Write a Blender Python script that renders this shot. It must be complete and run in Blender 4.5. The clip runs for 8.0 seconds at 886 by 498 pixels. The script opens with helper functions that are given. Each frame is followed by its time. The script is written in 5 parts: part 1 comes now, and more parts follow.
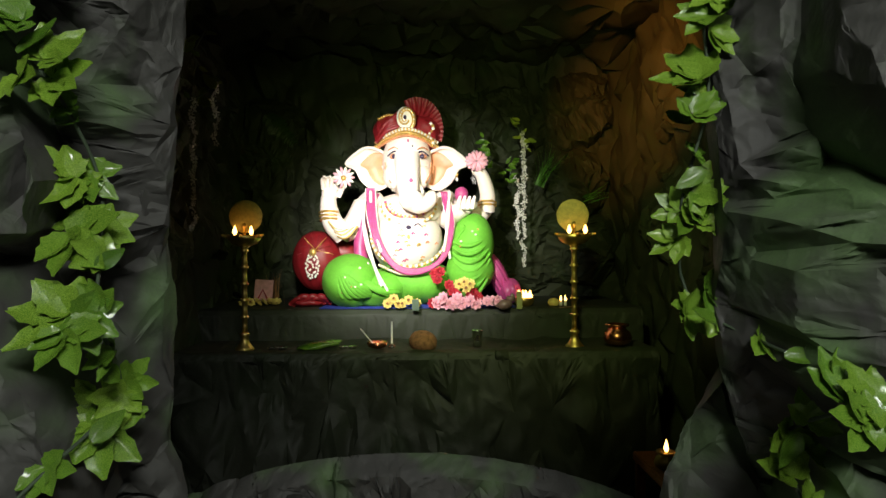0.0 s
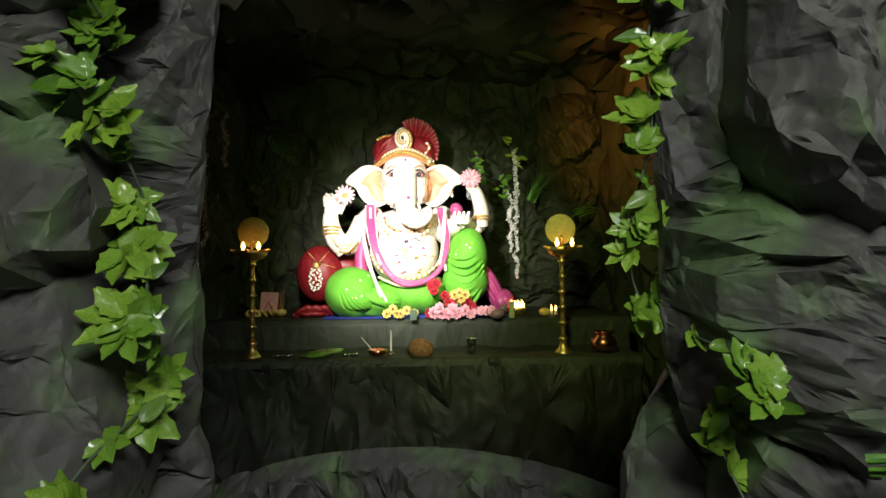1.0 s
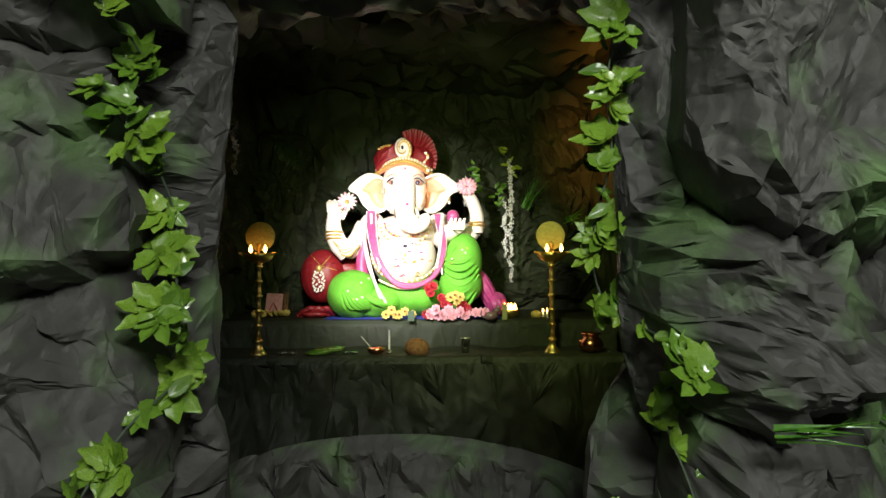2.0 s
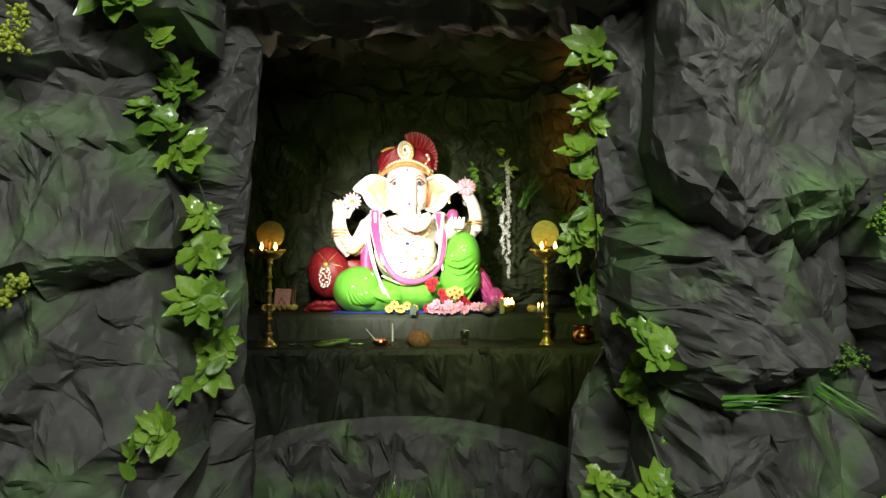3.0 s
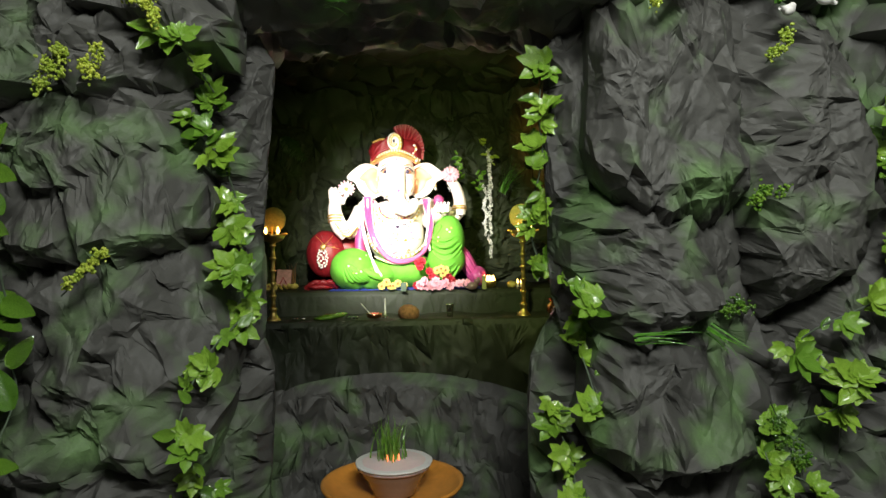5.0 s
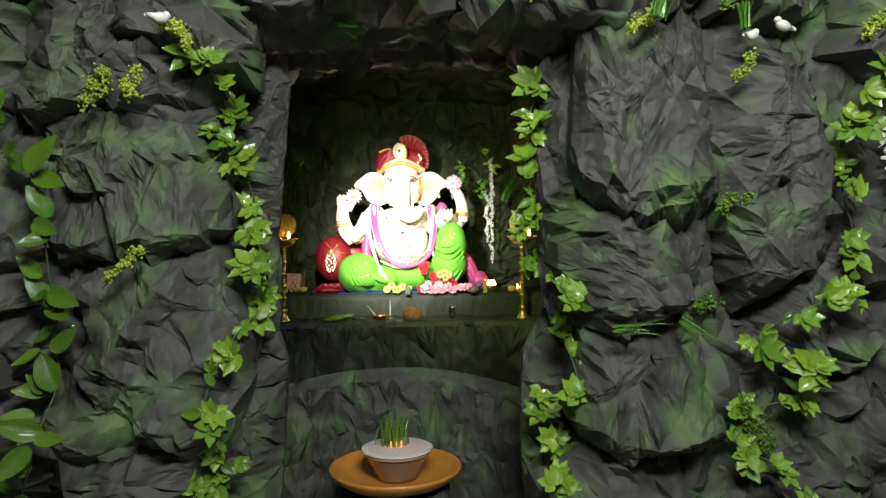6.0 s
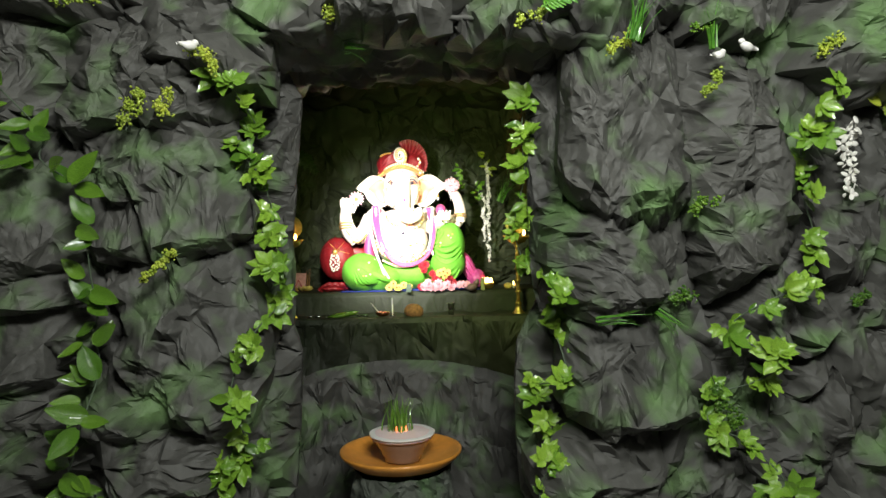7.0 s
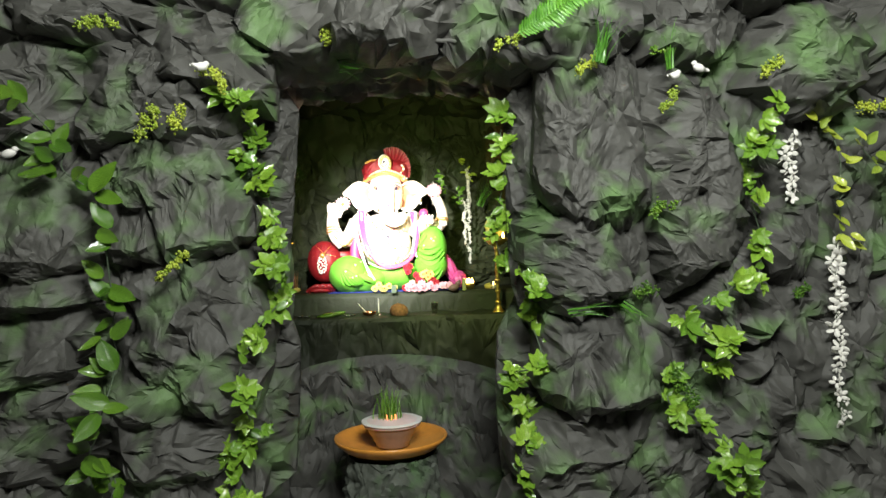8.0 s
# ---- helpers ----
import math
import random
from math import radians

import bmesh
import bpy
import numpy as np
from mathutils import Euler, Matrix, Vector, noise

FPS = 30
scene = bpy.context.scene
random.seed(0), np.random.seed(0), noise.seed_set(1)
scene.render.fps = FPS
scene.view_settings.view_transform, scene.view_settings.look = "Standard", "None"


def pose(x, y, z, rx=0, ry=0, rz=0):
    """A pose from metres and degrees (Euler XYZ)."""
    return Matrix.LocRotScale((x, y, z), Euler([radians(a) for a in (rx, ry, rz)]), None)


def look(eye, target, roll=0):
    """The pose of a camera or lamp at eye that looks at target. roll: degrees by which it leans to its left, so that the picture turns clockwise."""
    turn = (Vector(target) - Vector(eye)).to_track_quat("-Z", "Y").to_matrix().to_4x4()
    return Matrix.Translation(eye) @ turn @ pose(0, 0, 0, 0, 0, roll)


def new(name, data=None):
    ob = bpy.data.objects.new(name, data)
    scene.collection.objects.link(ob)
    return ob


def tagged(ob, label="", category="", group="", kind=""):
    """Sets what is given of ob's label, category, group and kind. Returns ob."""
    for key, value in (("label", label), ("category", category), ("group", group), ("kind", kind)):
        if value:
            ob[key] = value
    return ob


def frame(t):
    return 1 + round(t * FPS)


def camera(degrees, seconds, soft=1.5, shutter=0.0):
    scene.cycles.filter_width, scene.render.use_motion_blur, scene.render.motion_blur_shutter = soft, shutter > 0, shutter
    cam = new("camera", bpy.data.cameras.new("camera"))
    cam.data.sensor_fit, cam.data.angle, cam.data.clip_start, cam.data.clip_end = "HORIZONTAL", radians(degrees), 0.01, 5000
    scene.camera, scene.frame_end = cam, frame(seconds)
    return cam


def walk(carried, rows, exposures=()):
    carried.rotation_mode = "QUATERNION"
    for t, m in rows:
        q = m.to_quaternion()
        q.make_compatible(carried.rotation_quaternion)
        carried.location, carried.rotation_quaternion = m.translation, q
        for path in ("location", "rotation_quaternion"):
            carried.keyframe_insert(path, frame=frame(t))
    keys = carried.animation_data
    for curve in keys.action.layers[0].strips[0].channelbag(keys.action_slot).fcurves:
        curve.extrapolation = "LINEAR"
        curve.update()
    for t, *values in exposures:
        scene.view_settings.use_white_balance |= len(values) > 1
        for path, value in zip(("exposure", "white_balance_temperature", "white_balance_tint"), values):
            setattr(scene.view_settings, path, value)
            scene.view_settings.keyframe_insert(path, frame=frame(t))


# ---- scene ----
cam = camera(70.0, 8.0)
PATH = [
    (0, (-0.007, 0.044, 1.377), (0.043, 2.044, 1.382), -0.3),
    (0.5, (-0.001, -0.039, 1.376), (0.043, 1.96, 1.416), -0.4),
    (1, (0.009, -0.114, 1.374), (0.058, 1.884, 1.421), -0.7),
    (1.5, (0.034, -0.186, 1.369), (0.077, 1.812, 1.433), -0.3),
    (3, (0.031, -0.425, 1.363), (0.07, 1.574, 1.418), -0.2),
    (3.5, (0.022, -0.497, 1.352), (0.098, 1.501, 1.392), -0.9),
    (4, (0.019, -0.598, 1.335), (0.096, 1.4, 1.361), -1.2),
    (4.5, (0.03, -0.685, 1.334), (0.107, 1.313, 1.343), -1.0),
    (5.8, (0.072, -0.856, 1.324), (0.113, 1.143, 1.35), -0.9),
    (6, (0.065, -0.901, 1.31), (0.11, 1.098, 1.349), -0.7),
    (6.5, (0.062, -1.009, 1.302), (0.126, 0.99, 1.31), -0.7),
    (7, (0.055, -1.074, 1.311), (0.106, 0.925, 1.346), -1.2),
    (7.5, (0.036, -1.146, 1.306), (0.142, 0.851, 1.339), -1.5),
    (8, (0.025, -1.259, 1.296), (0.142, 0.737, 1.343), -1.6),
]

from mathutils.bvhtree import BVHTree
from mathutils.geometry import delaunay_2d_cdt

# exposure follows the brightening picture
EXPOSURES = [(0.0, -0.82), (0.5, -0.52), (1.5, -0.55), (3.0, -0.27), (4.0, -0.24), (4.5, -0.12), (6.0, 0.0), (7.0, 0.18), (7.5, 0.32), (8.0, 0.5)]
walk(cam, [(t, look(eye, target, roll)) for t, eye, target, roll in PATH], EXPOSURES)

# ---------------------------------------------------------------- light
world = bpy.data.worlds.new("world")
world.use_nodes = True
world.node_tree.nodes["Background"].inputs[0].default_value = (0.02, 0.022, 0.025, 1)
world.node_tree.nodes["Background"].inputs[1].default_value = 0.3
scene.world = world


def lamp(name, kind, m, energy, color, **more):
    data = bpy.data.lights.new(name, kind)
    data.energy, data.color = energy, color
    if kind == "AREA":
        data.shape, data.size, data.size_y = "RECTANGLE", more["size"], more["size_y"]
    if kind == "SPOT":
        data.spot_size, data.spot_blend = radians(more["cone"]), more["blend"]
    if kind in ("SPOT", "POINT"):
        data.shadow_soft_size = more["soft"]
    ob = new(name, data)
    ob.matrix_world = m
    return ob


# tube lights of the room in front of the rock wall
lamp("room_light", "AREA", look((0.38, -1.10, 2.45), (0.35, 0.6, 1.5)), 47, (0.97, 1.0, 0.94), size=0.9, size_y=0.22)
# white spotlight on the statue, fixed behind the lintel
lamp("statue_spot", "SPOT", look((-0.30, 1.25, 1.80), (-0.09, 2.95, 1.48)), 440, (1.0, 0.97, 0.94), cone=44, blend=1.0, soft=0.05)
# coloured lamps in the cave: amber on one side, green on the other
lamp("amber_lamp", "SPOT", look((0.25, 1.75, 2.2), (1.05, 3.0, 2.12)), 150, (1.0, 0.33, 0.07), cone=42, blend=0.8, soft=0.04)
lamp("green_lamp", "SPOT", look((0.22, 1.3, 1.85), (0.30, 2.9, 1.48)), 52, (0.85, 1.0, 0.35), cone=86, blend=0.8, soft=0.05)

# ---------------------------------------------------------------- materials


def nodes_of(name):
    m = bpy.data.materials.new(name)
    m.use_nodes = True
    nt = m.node_tree
    return m, nt, nt.nodes["Principled BSDF"]


def add(nt, kind, **values):
    n = nt.nodes.new(kind)
    for key, value in values.items():
        n.inputs[key].default_value = value
    return n


def ramp(nt, source, stops):
    n = nt.nodes.new("ShaderNodeValToRGB")
    e = n.color_ramp.elements
    while len(e) < len(stops):
        e.new(0.5)
    for el, (pos, c) in zip(e, stops):
        el.position, el.color = pos, (*c, 1)
    nt.links.new(source, n.inputs[0])
    return n


def mix(nt, fac, a, b, blend="MIX"):
    n = nt.nodes.new("ShaderNodeMix")
    n.data_type, n.blend_type = "RGBA", blend
    for socket, v in ((n.inputs[0], fac), (n.inputs[6], a), (n.inputs[7], b)):
        if hasattr(v, "links"):
            nt.links.new(v, socket)
        else:
            socket.default_value = v if isinstance(v, float) else (*v, 1)
    return n.outputs[2]


def plain(name, color, rough=0.5, metal=0.0, vary=0.25, size=20.0, bump=0.15, emit=0.0, random_tint=0.0, sss=0.0, coat=0.0):
    """A coloured surface with grain and stains at two scales."""
    m, nt, b = nodes_of(name)
    pos = nt.nodes.new("ShaderNodeNewGeometry").outputs["Position"]
    fine = add(nt, "ShaderNodeTexNoise", Scale=size * 6, Detail=4.0)
    broad = add(nt, "ShaderNodeTexNoise", Scale=size, Detail=3.0)
    nt.links.new(pos, fine.inputs["Vector"])
    nt.links.new(pos, broad.inputs["Vector"])
    low = tuple(c * (1 - vary) for c in color)
    high = tuple(min(1, c * (1 + vary)) for c in color)
    c1 = ramp(nt, broad.outputs[0], [(0.3, low), (0.7, high)]).outputs[0]
    c2 = mix(nt, 0.35, c1, ramp(nt, fine.outputs[0], [(0.3, low), (0.7, high)]).outputs[0])
    if random_tint:
        info = nt.nodes.new("ShaderNodeObjectInfo")
        tint = ramp(nt, info.outputs["Random"], [(0, (1 - random_tint,) * 3), (1, (1 + random_tint, 1 + random_tint, 1))])
        c2 = mix(nt, 1.0, c2, tint.outputs[0], "MULTIPLY")
    nt.links.new(c2, b.inputs["Base Color"])
    b.inputs["Roughness"].default_value, b.inputs["Metallic"].default_value = rough, metal
    b.inputs["Coat Weight"].default_value = coat
    if sss:
        b.inputs["Subsurface Weight"].default_value = sss
        b.inputs["Subsurface Radius"].default_value = (0.01, 0.005, 0.003)
    if emit:
        nt.links.new(c2, b.inputs["Emission Color"])
        b.inputs["Emission Strength"].default_value = emit
    bp = add(nt, "ShaderNodeBump", Strength=bump, Distance=0.004)
    nt.links.new(fine.outputs[0], bp.inputs["Height"])
    nt.links.new(bp.outputs[0], b.inputs["Normal"])
    return m


def rock_paper(name, grey, green, amount, crease=1.0, sheen=0.35):
    """Crumpled dark paper, sprayed with green in patches."""
    m, nt, b = nodes_of(name)
    pos = nt.nodes.new("ShaderNodeNewGeometry").outputs["Position"]
    warp = add(nt, "ShaderNodeTexNoise", Scale=9.0, Detail=2.0)
    nt.links.new(pos, warp.inputs["Vector"])
    moved = nt.nodes.new("ShaderNodeVectorMath")
    moved.operation = "MULTIPLY_ADD"
    nt.links.new(warp.outputs["Color"], moved.inputs[0])
    moved.inputs[1].default_value = (0.09, 0.09, 0.09)
    nt.links.new(pos, moved.inputs[2])
    patch = add(nt, "ShaderNodeTexNoise", Scale=6.0, Detail=2.5, Roughness=0.55)
    spray = add(nt, "ShaderNodeTexNoise", Scale=260.0, Detail=2.0)
    tone = add(nt, "ShaderNodeTexNoise", Scale=2.1, Detail=5.0, Roughness=0.6)
    for n in (patch, spray, tone):
        nt.links.new(pos, n.inputs["Vector"])
    base = ramp(nt, tone.outputs[0], [(0.3, tuple(c * 0.72 for c in grey)), (0.72, tuple(c * 1.3 for c in grey))]).outputs[0]
    mask = ramp(nt, patch.outputs[0], [(0.50, (0, 0, 0)), (0.70, (amount,) * 3)]).outputs[0]
    soft = mix(nt, 0.22, mask, ramp(nt, spray.outputs[0], [(0.35, (0, 0, 0)), (0.65, (1, 1, 1))]).outputs[0], "MULTIPLY")
    col = mix(nt, soft, base, green)
    nt.links.new(col, b.inputs["Base Color"])
    b.inputs["Roughness"].default_value = 0.62
    b.inputs["Specular IOR Level"].default_value = sheen
    last = None
    for scale, strength, dist in ((34.0, 0.22, 0.008), (120.0, 0.16, 0.003)):
        v = add(nt, "ShaderNodeTexVoronoi", Scale=scale)
        nt.links.new(moved.outputs[0], v.inputs["Vector"])
        bp = add(nt, "ShaderNodeBump", Strength=strength * crease, Distance=dist)
        nt.links.new(v.outputs["Distance"], bp.inputs["Height"])
        if last:
            nt.links.new(last.outputs[0], bp.inputs["Normal"])
        last = bp
    nt.links.new(last.outputs[0], b.inputs["Normal"])
    return m


def leaf_green(name, dark, light, rough=0.32):
    m, nt, b = nodes_of(name)
    info = nt.nodes.new("ShaderNodeObjectInfo")
    uv = nt.nodes.new("ShaderNodeTexCoord").outputs["Object"]
    grain = add(nt, "ShaderNodeTexNoise", Scale=55.0, Detail=3.0)
    nt.links.new(uv, grain.inputs["Vector"])
    wave = add(nt, "ShaderNodeTexWave", Scale=42.0, Distortion=2.0)
    nt.links.new(uv, wave.inputs["Vector"])
    c = ramp(nt, grain.outputs[0], [(0.3, dark), (0.75, light)]).outputs[0]
    c = mix(nt, 1.0, c, ramp(nt, info.outputs["Random"], [(0, (0.6, 0.7, 0.6)), (1, (1.25, 1.15, 1.0))]).outputs[0], "MULTIPLY")
    nt.links.new(c, b.inputs["Base Color"])
    b.inputs["Roughness"].default_value = rough
    b.inputs["Coat Weight"].default_value = 0.5
    b.inputs["Coat Roughness"].default_value = 0.12
    bp = add(nt, "ShaderNodeBump", Strength=0.25, Distance=0.002)
    nt.links.new(wave.outputs[0], bp.inputs["Height"])
    nt.links.new(bp.outputs[0], b.inputs["Normal"])
    return m


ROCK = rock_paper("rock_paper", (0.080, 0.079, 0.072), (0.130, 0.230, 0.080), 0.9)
WRAP_PAPER = rock_paper("wrap_paper", (0.085, 0.095, 0.078), (0.085, 0.21, 0.05), 1.0)
# darker copy of the rock paper: the cave's shade is in its colour
CAVE_SHADED = rock_paper("shaded_cave_paper", (0.034, 0.040, 0.021), (0.032, 0.056, 0.016), 0.5, 0.4, 0.15)
# rock paper again, with dimness and greenish light put into its dark olive
ALTAR_SHADED = rock_paper("shaded_altar_paper", (0.027, 0.031, 0.019), (0.026, 0.045, 0.016), 0.4, 0.55)
LEAF = leaf_green("ivy_leaf", (0.08, 0.22, 0.014), (0.36, 0.56, 0.08), 0.25)
LEAF_OVAL = leaf_green("oval_leaf", (0.035, 0.12, 0.009), (0.18, 0.33, 0.04), 0.25)
LEAF_YELLOW = leaf_green("yellow_leaf", (0.26, 0.38, 0.03), (0.52, 0.58, 0.08), 0.45)
GRASS_PALE = leaf_green("pale_grass_blade", (0.14, 0.32, 0.03), (0.36, 0.60, 0.08), 0.45)
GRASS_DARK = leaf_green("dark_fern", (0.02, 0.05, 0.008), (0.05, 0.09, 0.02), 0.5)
GRASS = leaf_green("grass_blade", (0.05, 0.19, 0.015), (0.16, 0.40, 0.04), 0.45)
STEM = plain("vine_stem", (0.07, 0.10, 0.06), 0.6, size=60)
BLOSSOM = plain("white_blossom", (0.82, 0.80, 0.74), 0.6, vary=0.08, size=60)
BRASS = plain("brass", (0.78, 0.56, 0.18), 0.42, 1.0, vary=0.2, size=40, bump=0.1)
COPPER = plain("copper", (0.75, 0.30, 0.16), 0.22, 1.0, vary=0.2, size=40, bump=0.1)
STEEL = plain("steel", (0.75, 0.75, 0.74), 0.2, 1.0, vary=0.1, size=40, bump=0.05)
DISC = plain("fan_disc", (0.55, 0.45, 0.14), 0.6, vary=0.25, size=90, bump=0.4)
FLAME = plain("flame", (1.0, 0.50, 0.13), 0.5, vary=0.05, emit=14.0)
COCONUT = plain("coconut_husk", (0.28, 0.13, 0.05), 0.9, vary=0.5, size=70, bump=0.8)
SKIN = plain("painted_skin", (0.88, 0.77, 0.69), 0.42, vary=0.06, size=12, bump=0.05)
EAR = plain("ear_inside", (0.70, 0.30, 0.15), 0.45, vary=0.25, size=14, bump=0.05)
CLOTH_GREEN = plain("green_paint", (0.14, 0.46, 0.035), 0.75, vary=0.2, size=14, bump=0.08)
CLOTH_RED = plain("red_paint", (0.22, 0.010, 0.014), 0.45, vary=0.3, size=40, bump=0.2)
CLOTH_PINK = plain("magenta_paint", (0.45, 0.06, 0.20), 0.4, vary=0.25, size=40, bump=0.1)
GOLD = plain("gold_paint", (0.72, 0.45, 0.13), 0.35, 0.6, vary=0.3, size=90, bump=0.3)
PEARL = plain("pearl", (0.85, 0.80, 0.70), 0.25, vary=0.1, size=90)
INK = plain("dark_paint", (0.03, 0.02, 0.05), 0.3)
BLUE = plain("blue_cloth", (0.02, 0.035, 0.22), 0.7, size=50)
FLOWER_PINK = plain("pink_petal", (0.84, 0.40, 0.48), 0.6, size=60)
FLOWER_RED = plain("red_petal", (0.42, 0.015, 0.03), 0.6, vary=0.35, size=60)
FLOWER_YELLOW = plain("yellow_petal", (0.74, 0.56, 0.16), 0.6, size=60)
PINK_CARD = plain("pink_card", (0.60, 0.28, 0.30), 0.6, size=60)
PLATE = plain("varnished_wood", (0.675, 0.280, 0.046), 0.3, vary=0.2, size=9, bump=0.1, coat=0.3)
FOAM = plain("white_mist", (0.85, 0.68, 0.66), 0.8, vary=0.06, size=30, sss=0.3)
BOWL = plain("smoky_glass", (0.33, 0.24, 0.20), 0.12, vary=0.1, size=30, bump=0.03, coat=0.6)
GLOW = plain("red_glow", (1.0, 0.22, 0.08), 0.5, vary=0.05, emit=2.2)
WOOD = plain("stool_wood", (0.42, 0.16, 0.05), 0.5, vary=0.3, size=12)
ROOM = plain("room_plaster", (0.62, 0.62, 0.58), 0.85, vary=0.05, size=3)
FLOOR = plain("floor_stone", (0.25, 0.24, 0.23), 0.5, vary=0.2, size=4)
WHITE = plain("white_plastic", (0.82, 0.80, 0.76), 0.5, vary=0.06, size=60)

# ---------------------------------------------------------------- builders
RNG = np.random.default_rng(7)
TABLE = RNG.random(8192)


def thing(name, at, label, category, group="", kind=""):
    ob = new(name)
    ob.empty_display_size = 0.05
    ob.location = at
    return tagged(ob, label, category, group, kind)


def link(name, mesh, material, parent=None, label=""):
    ob = new(name, mesh)
    if material and not mesh.materials:
        mesh.materials.append(material)
    if parent:
        ob.parent = parent
    if label:
        tagged(ob, label)
    return ob


def part(name, bm, material, parent, label="", smooth=True):
    mesh = bpy.data.meshes.new(name)
    for f in bm.faces:
        f.smooth = smooth
    bm.to_mesh(mesh)
    bm.free()
    return link(name, mesh, material, parent, label)


def hashed(i, j, seed):
    return TABLE[(i * 7919 + j * 104729 + seed * 1299709) % 8192]


def facet(u, v, seed):
    """Sheet of flat triangles with random corner heights, 0 to 1."""
    s, t = u + 0.577 * v, 1.155 * v
    i, j = np.floor(s).astype(int), np.floor(t).astype(int)
    f, g = s - i, t - j
    a, b, c, d = hashed(i, j, seed), hashed(i + 1, j, seed), hashed(i, j + 1, seed), hashed(i + 1, j + 1, seed)
    return np.where(f + g < 1, a + f * (b - a) + g * (c - a), d + (1 - f) * (c - d) + (1 - g) * (b - d))


def crumple(u, v, seed, big=0.17, octaves=4):
    """Relief of crumpled paper in about -1 to 1: flat facets, sharp crests; u and v in metres."""
    h, amp, size = 0.0, 1.0, big
    for k in range(octaves):
        a = (hashed(seed, k, 3) - 0.5) * 2.2
        wu = u + 0.10 * size * np.sin(v / size * 1.3 + seed + k)
        wv = v + 0.10 * size * np.sin(u / size * 1.1 + 2 * seed - k)
        p, q = (wu * math.cos(a) + wv * math.sin(a)) / size, (wv * math.cos(a) - wu * math.sin(a)) / (size * 1.8)
        f = facet(p, q, seed * 5 + k)
        if k == 1:
            f = 1.4 * np.abs(2 * f - 1) - 0.2
        if k == 2:
            f = (1 - np.abs(2 * f - 1)) ** 2
        h = h + amp * (2 * f - 1)
        amp, size = amp * (0.55 if k == 0 else 0.45), size * 0.52
    return h / 1.5


def fold(points, place, levels=3, jag=(0.21, 0.18, 0.15, 0.13), stretch=(1.0, 1.0), seed=0, hole=None, name="paper", crease=30):
    """Crumpled paper: irregular flat triangles between (u, v, relief) points, broken up again and again; place puts them into the world."""
    r = np.random.default_rng(seed)
    flat = [Vector((p[0] * stretch[0], p[1] * stretch[1])) for p in points]
    got = delaunay_2d_cdt(flat, [], [], 0, 1e-6)
    pts = np.array([points[ids[0]] for ids in got[3]], dtype=float)
    tris = np.array([t for t in got[2]], dtype=int)
    for level in range(levels):
        e = np.concatenate([tris[:, [0, 1]], tris[:, [1, 2]], tris[:, [2, 0]]])
        e.sort(axis=1)
        pairs, back = np.unique(e, axis=0, return_inverse=True)
        back = back.reshape(-1)
        p, q = pts[pairs[:, 0]], pts[pairs[:, 1]]
        length = np.linalg.norm(p - q, axis=1)
        mid = (p + q) / 2 + (q - p) * r.uniform(-0.14, 0.14, len(p))[:, None]
        bend = r.uniform(-1, 1, len(p))
        mid[:, 2] += length * (0.35 * bend + 0.95 * bend ** 3) * jag[min(level, len(jag) - 1)]
        n, k = len(pts), len(tris)
        ab, bc, ca = n + back[:k], n + back[k:2 * k], n + back[2 * k:]
        t0, t1, t2 = tris.T
        tris = np.concatenate([np.stack(c, 1) for c in ((t0, ab, ca), (t1, bc, ab), (t2, ca, bc), (ab, bc, ca))])
        pts = np.concatenate([pts, mid])
    verts = place(pts[:, 0], pts[:, 1], pts[:, 2])
    if hole:
        mx, mz = verts[tris][:, :, 0].mean(1), verts[tris][:, :, 2].mean(1)
        tris = tris[~((mx > hole[0]) & (mx < hole[1]) & (mz > hole[2]) & (mz < hole[3]))]
    mesh = bpy.data.meshes.new(name)
    mesh.vertices.add(len(verts))
    mesh.vertices.foreach_set("co", verts.astype(np.float32).ravel())
    mesh.loops.add(tris.size)
    mesh.loops.foreach_set("vertex_index", tris.astype(np.int32).ravel())
    mesh.polygons.add(len(tris))
    mesh.polygons.foreach_set("loop_start", np.arange(0, tris.size, 3, dtype=np.int32))
    mesh.polygons.foreach_set("use_smooth", np.ones(len(tris), dtype=bool))
    mesh.update(calc_edges=True)
    mesh.set_sharp_from_angle(angle=radians(crease))
    return mesh


def scatter(w, h, gap, r, inside=None, stretch=(1.0, 1.0)):
    """Random points at least about gap apart in a w by h rectangle round the origin."""
    cell, taken, out = gap, {}, []
    for _ in range(int(9 * w * stretch[0] * h * stretch[1] / (gap * gap))):
        u, v = r.uniform(-w / 2, w / 2), r.uniform(-h / 2, h / 2)
        if inside and not inside(u, v):
            continue
        su, sv = u * stretch[0], v * stretch[1]
        # tight wrinkles in places, wide planes in others
        near = gap * (0.62 + 0.75 * (0.5 + 0.5 * math.sin(9 * u + 3) * math.sin(8 * v + 5 * u)))
        i, j = int(su // cell), int(sv // cell)
        if all((su - a) ** 2 + (sv - b) ** 2 > near * near for di in (-2, -1, 0, 1, 2) for dj in (-2, -1, 0, 1, 2) for a, b in taken.get((i + di, j + dj), ())):
            taken.setdefault((i, j), []).append((su, sv))
            out.append((u, v))
    return out


